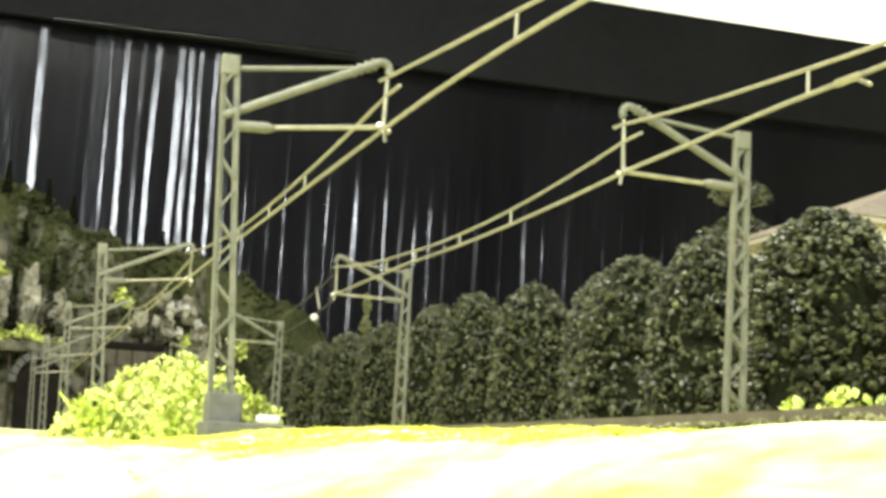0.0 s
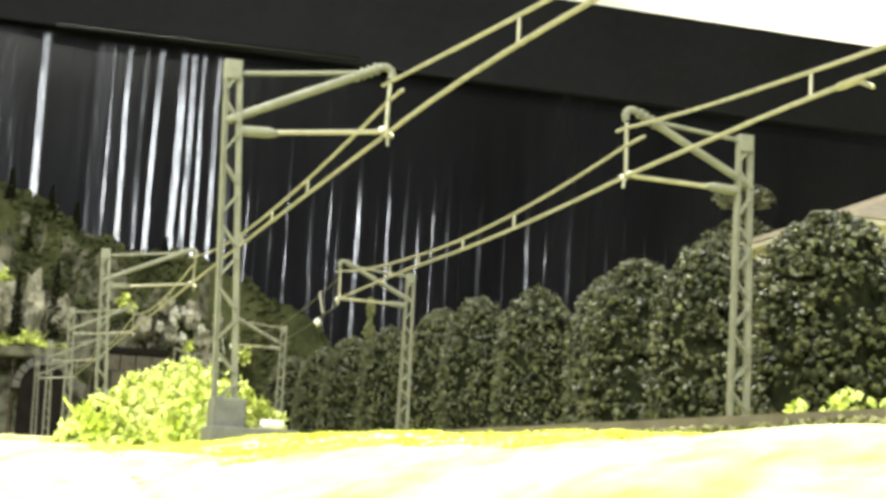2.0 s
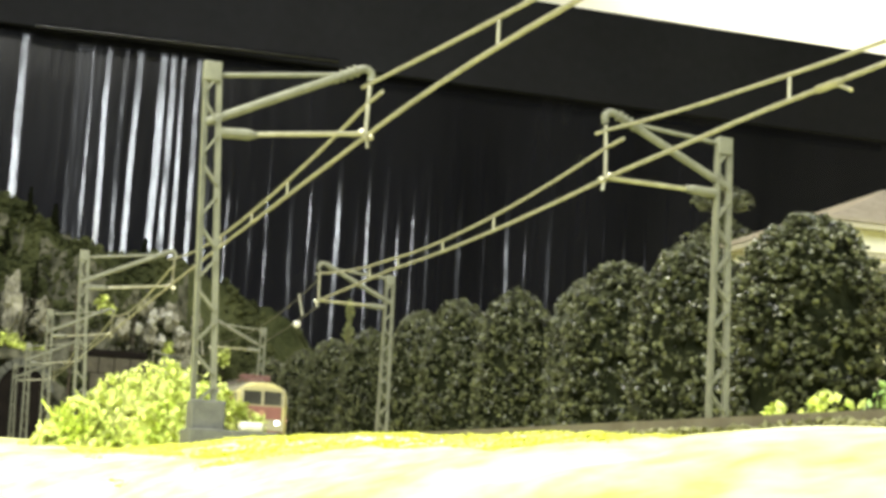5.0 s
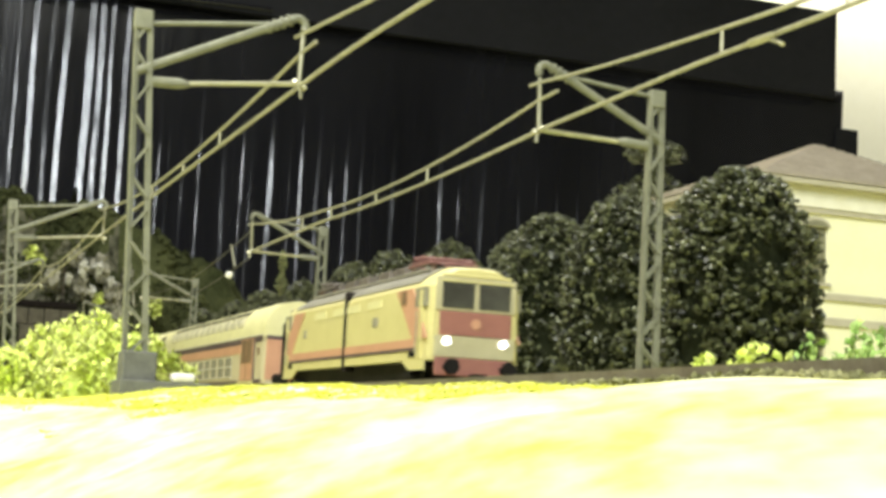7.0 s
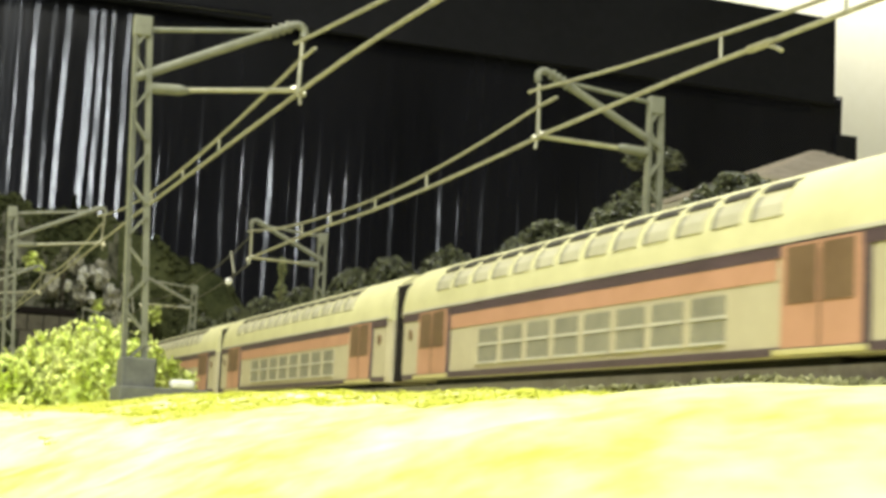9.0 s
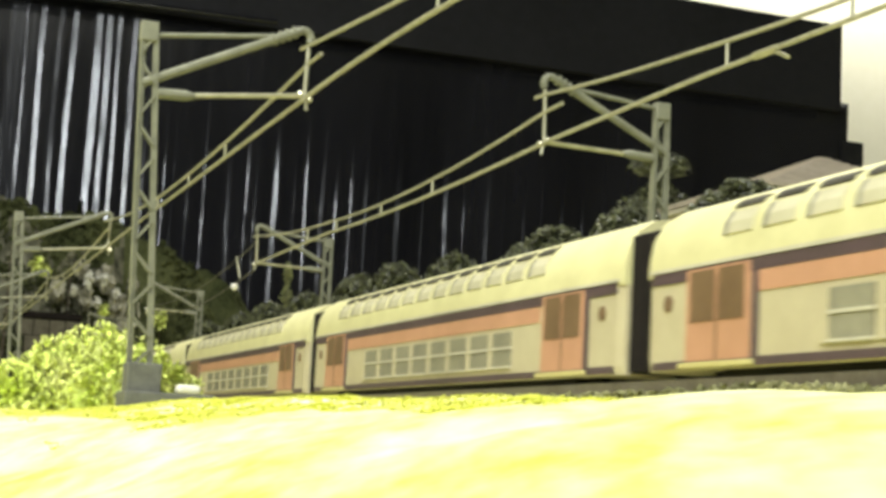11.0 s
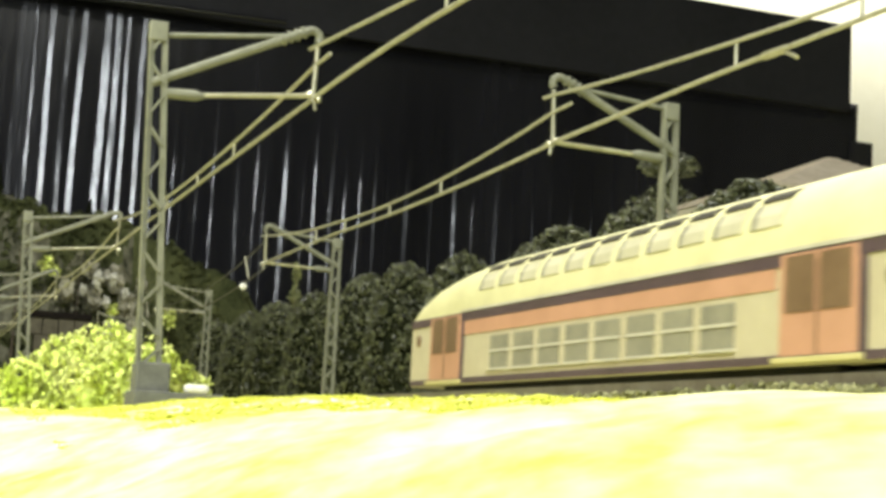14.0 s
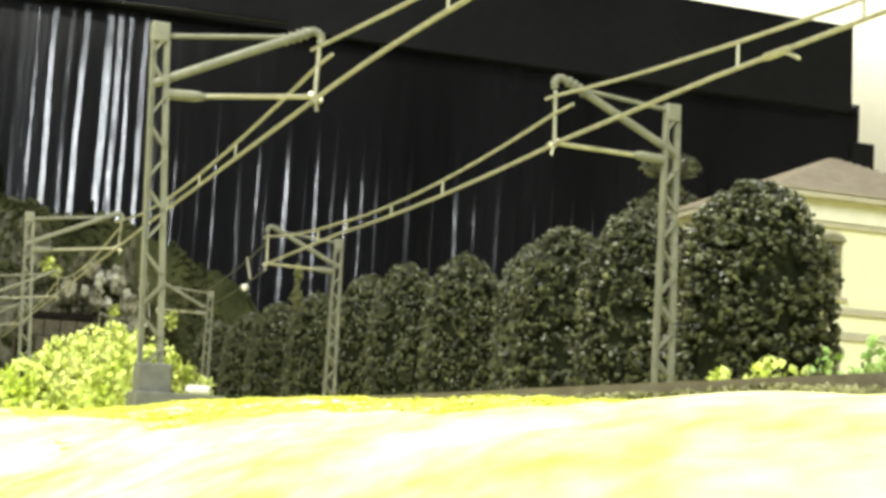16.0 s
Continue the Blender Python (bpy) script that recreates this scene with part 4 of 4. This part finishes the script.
            part("headlight", tubed((sx * .0098, s * (h - .001), 0.0203), (sx * .0098, s * (h + .0008), 0.0203), 0.0013, 14), HEADLIGHT if s < 0 else BRASS, t, "lit white headlight" if s < 0 else "unlit headlight")
            b = part("buffer", tubed((sx * .0098, s * (h - .001), 0.0120), (sx * .0098, s * (h + .0062), 0.0120), 0.0011, 10), UNDER, t)
            part("buffer_head", tubed((sx * .0098, s * (h + .0056), 0.0120), (sx * .0098, s * (h + .0068), 0.0120), 0.0026, 14), UNDER, b)
        part("buffer_beam", boxed(-.0135, .0135, *fy(0.0002), 0.0092, 0.0150, bevel=0.0004), RED, t, "red buffer beam")
        part("coupling", boxed(-.0015, .0015, *fy(0.0075), 0.0085, 0.0100), UNDER, t)
        part("cornice", boxed(-.0120, .0120, *fy(0.0002), 0.0412, 0.0422, bevel=0.0003), CREAM, t)
        # folded pantograph
        y0 = s * (h - 0.034)
        colour = PANTO if s < 0 else ROOFGREY
        bm = bmesh.new()
        for k in (-1, 1):
            tube(bm, (-.0085, y0 + k * .011, 0.0478), (.0085, y0 + k * .011, 0.0478), 0.0005, 6)
            tube(bm, (k * .0085, y0 - .011, 0.0478), (k * .0085, y0 + .011, 0.0478), 0.0005, 6)
        p = part("pantograph", bm, colour, t, "folded dull red pantograph" if s < 0 else "folded grey-brown pantograph")
        for sx in (-1, 1):
            part("lower_arm", tubed((sx * .007, y0 - .012, 0.0488), (sx * .006, y0 + .014, 0.0496), 0.0005, 6), colour, p)
            part("insulator", tubed((sx * .007, y0 - .010, 0.0445), (sx * .007, y0 - .010, 0.0481), 0.0009, 8), BROWN, p)
            part("insulator", tubed((sx * .007, y0 + .010, 0.0445), (sx * .007, y0 + .010, 0.0481), 0.0009, 8), BROWN, p)
        for k in (-1, 1):
            part("collector", tubed((-.0095, y0 + k * .003, 0.0502), (.0095, y0 + k * .003, 0.0502), 0.0006, 6), colour, p)
    for sx in (-1, 1):
        part("roof_conduit", tubed((sx * .009, -h + .02, 0.0452), (sx * .009, h - .02, 0.0452), 0.0006, 6), GREYROOF, t)
    for y in (-0.052, -0.044, -0.021, -0.003, 0.005, 0.023, 0.042, 0.050):
        for sx in (-1, 1):
            part("roof_insulator", tubed((sx * .0062, y, 0.0446), (sx * .0062, y, 0.0496), 0.0010, 8, 0.0006), ROOFGREY, t)
    for y in (-0.030, -0.012, 0.014, 0.032):
        part("roof_box", boxed(-.006, .006, y - .007, y + .007, 0.0448, 0.0496, bevel=0.0008), ROOFGREY, t)
    return t


COACH_L = 0.278


def coach_outline(k=1.0, top=1.0):
    W = 0.0160
    z = lambda v: 0.0310 + (v - 0.0310) * top
    return mirror([(0.0, 0.0309), (W * k, 0.0309), (W * k * 0.99, z(0.0350)), (W * k * 0.93, z(0.0400)), (W * k * 0.77, z(0.0443)), (W * k * 0.50, z(0.0471)), (0.0, z(0.0484))])


def coach(tail=False, lead=False):
    t = empty("double_deck_coach", pose(0, 0, RAILZ), "cream, beige and orange-red double-deck model coach" + (" with a sloping driving end" if tail else ""), "railway coach", "coaches of the train")
    W, h = 0.0160, COACH_L / 2
    low = mirror([(0.0, 0.0095), (W * 0.97, 0.0095), (W, 0.0115), (W, 0.0309), (0.0, 0.0309)])
    inset = [(x * 0.93, z) for x, z in low]
    part("body", loft([(-h, inset), (-h + .003, low), (h - .003, low), (h, inset)]), BEIGE, t, "beige lower body")
    if tail:
        secs = [(-h, coach_outline(0.985, 0.99)), (-h + .0015, coach_outline()), (h - 0.062, coach_outline()), (h - 0.036, coach_outline(1.0, 0.90)), (h - 0.018, coach_outline(0.99, 0.73)), (h - 0.010, coach_outline(0.98, 0.58)), (h - 0.004, coach_outline(0.96, 0.40)), (h, coach_outline(0.92, 0.24))]
    else:
        secs = [(-h, coach_outline(0.985, 0.99)), (-h + .0015, coach_outline()), (h - .0015, coach_outline()), (h, coach_outline(0.985, 0.99))]
    part("roof", loft(secs), ROOFCREAM, t, "cream curved roof", smooth=True)
    part("underframe", boxed(-.0135, .0135, -h + .03, h - .03, 0.0035, 0.0096, bevel=0.0005), UNDER, t)
    for y in (-h + .040, h - .040):
        bogie(t, y, (-0.0145, 0.0145))
    for sx in (-1, 1):
        part("eaves_line", plate(W, sx, -h + .003, h - .003, 0.0289, 0.0315, 0.00035), VIOLET, t, "dark violet line under the roof")
        part("gutter", plate(W, sx, -h + .002, (h - .050 if tail else h - .002), 0.0316, 0.0324, 0.0006), PALEROW, t, "pale gutter strip under the roof")
        part("sill_line", plate(W, sx, -h + .004, h - .004, 0.0098, 0.0115, 0.0003), VIOLET, t)
        part("orange_band", plate(W, sx, -h + .0485, (h - .0535 if tail else h - .0478), 0.0246, 0.0288, 0.00025), ORANGE, t, "orange-red band above the windows")
        for y0, y1, dark in ((-h + .0205, -h + .0465, -h + .0190), (h - .0505, h - .0228, h - .0525) if tail else (h - .045, h - .019, h - .047)):
            d = part("door", plate(W, sx, y0, y1, 0.0113, 0.0311, 0.0004), ORANGE, t, "orange-red double door with tall windows")
            for k in (0.27, 0.73):
                yc = y0 + (y1 - y0) * k
                part("window", plate(W, sx, yc - .0050, yc + .0050, 0.0196, 0.0306, 0.0006), BROWN, d)
            part("footboard", boxed(*sorted((sx * (W - .0004), sx * (W + .0011))), y0 - .002, y1 + .002, 0.0098, 0.0110, bevel=0.0002), CREAM, d, "pale footboard under the door")
            part("seam", plate(W, sx, (y0 + y1) / 2 - .0003, (y0 + y1) / 2 + .0003, 0.0115, 0.0294, 0.0005), BROWN, d)
            part("door_pillar", plate(W, sx, dark - .001, dark + .001, 0.0113, 0.0310, 0.0005), VIOLET, t)
        for y in (-h + .0105, h - .0105):
            part("round_vent", tubed((sx * (W - .0006), y, 0.0245), (sx * (W + .0004), y, 0.0245), 0.0019, 12), BROWN, t, "small brown round vent")
        for i in range(8):
            pitch = 0.0177
            wide = pitch - 0.0040
            y = h - (.2140 if tail else .2104) + i * pitch
            w = part("window", plate(W, sx, y, y + wide, 0.0132, 0.0232, 0.0004), WINLIGHT, t, "grey-green divided window")
            part("mullion", plate(W, sx, y - .0004, y + wide + .0004, 0.0183, 0.0190, 0.0007), PALEROW, w)
            part("frame", plate(W, sx, y + wide, y + wide + .0028, 0.0130, 0.0234, 0.0006), BEIGE, w)
            part("sill", plate(W, sx, y - .0004, y + wide + .0004, 0.0130, 0.0136, 0.0008), PALEROW, w)
        n = 13
        for i in range(n):
            y = -h + .048 + i * 0.0155
            if y > h - 0.068 and tail:
                break
            for curve, m, nm in ((((0.962, 0.0375), (0.93, 0.0400), (0.837, 0.0425)), UPPER, "upper_window"), (((0.803, 0.0434), (0.77, 0.0443), (0.665, 0.0454)), SLOT, "roof_light")):
                bm = bmesh.new()
                for o in (-.0005, .00035):
                    for x, z in curve:
                        for yy in (y, y + .0112):
                            bm.verts.new((sx * (x * W + o), yy, z + o * 0.6))
                bmesh.ops.convex_hull(bm, input=bm.verts)
                win = part(nm, bm, m, t, "dark upper-deck roof light" if nm == "roof_light" else "")
                if nm == "upper_window":
                    # grey bar along one pane edge, painted shade of the window's reveal
                    bm = bmesh.new()
                    for o in (-.0005, .00045):
                        for x, z in curve:
                            for yy in (y + .0098, y + .0114):
                                bm.verts.new((sx * (x * W + o), yy, z + o * 0.6))
                    bmesh.ops.convex_hull(bm, input=bm.verts)
                    part("frame", bm, GREYROOF, win)
    for s in (-1, 1):
        if tail and s > 0:
            part("end_window", boxed(-.010, .010, h - .0006, h + .0004, 0.0235, 0.0292, bevel=0.0002), WINDOW, t)
            for sx in (-1, 1):
                part("tail_lamp", tubed((sx * .0105, h - .001, 0.0150), (sx * .0105, h + .0008, 0.0150), 0.0010, 10), RED, t)
            continue
        fy = lambda d: sorted((s * (h - .0006), s * (h + d)))
        if lead and s < 0:
            part("gangway", boxed(-.0080, .0080, *fy(0.0040), 0.0098, 0.0380, bevel=0.0015), DARK, t, "black gangway doorway")
            part("end_panel", boxed(-.0150, .0150, *fy(0.0004), 0.0113, 0.0300, bevel=0.0003), ORANGE, t)
            part("end_line", boxed(-.0152, .0152, *fy(0.0006), 0.0300, 0.0316), VIOLET, t)
            for sx in (-1, 1):
                part("buffer", tubed((sx * .0098, s * (h - .001), 0.0120), (sx * .0098, s * (h + .0060), 0.0120), 0.0022, 10), UNDER, t)
            part("coupling", boxed(-.0012, .0012, *fy(0.0090), 0.0085, 0.0100), UNDER, t)
            continue
        part("end_panel", boxed(-.0125, .0125, *fy(0.0003), 0.0115, 0.0300), BROWN, t)
        # bellows widened: their black also paints the shade between the coaches
        part("gangway", boxed(-.0138, .0138, *fy(0.0061), 0.0098, 0.0428, bevel=0.0006), DARK, t, "black gangway bellows, widened as the gap's shade")
        for sx in (-1, 1):
            part("buffer", tubed((sx * .0098, s * (h - .001), 0.0120), (sx * .0098, s * (h + .0060), 0.0120), 0.0018, 10), UNDER, t)
        part("coupling", boxed(-.0012, .0012, *fy(0.0061), 0.0085, 0.0100), UNDER, t)
    return t


LOCO = locomotive()
COACH = coach()
COACHES = [coach(lead=True), COACH] + [copy_thing(COACH, pose(0, 0, RAILZ)) for _ in range(2)] + [coach(tail=True)]


# ---- movement ----
FRONT = [(0.0, 2.135), (3.0, 1.405), (5.5, 0.803), (6.1, 0.660), (7.0, 0.448), (7.6, 0.307), (8.6, 0.066), (10.5, -0.375), (12.5, -0.836), (13.9, -1.161), (14.9, -1.383), (16.0, -1.625)]


def motions():
    times = [i * 0.25 for i in range(65)]
    units = [(LOCO, 0.1015, 0.066)] + [(c, 0.232 + 0.2905 * k + COACH_L / 2, 0.102) for k, c in enumerate(COACHES)]
    for ob, back, half in units:
        rows = []
        for t in times:
            s = lerp_table(FRONT, t) + back
            xa, ya, _ = way(FAR_X, s - half, BEND_R)
            xb, yb, _ = way(FAR_X, s + half, BEND_R)
            turn = -math.degrees(math.atan2(xb - xa, yb - ya))
            rows.append((t, pose((xa + xb) / 2, (ya + yb) / 2, RAILZ, 0, 0, turn)))
        walk(ob, rows)


motions()
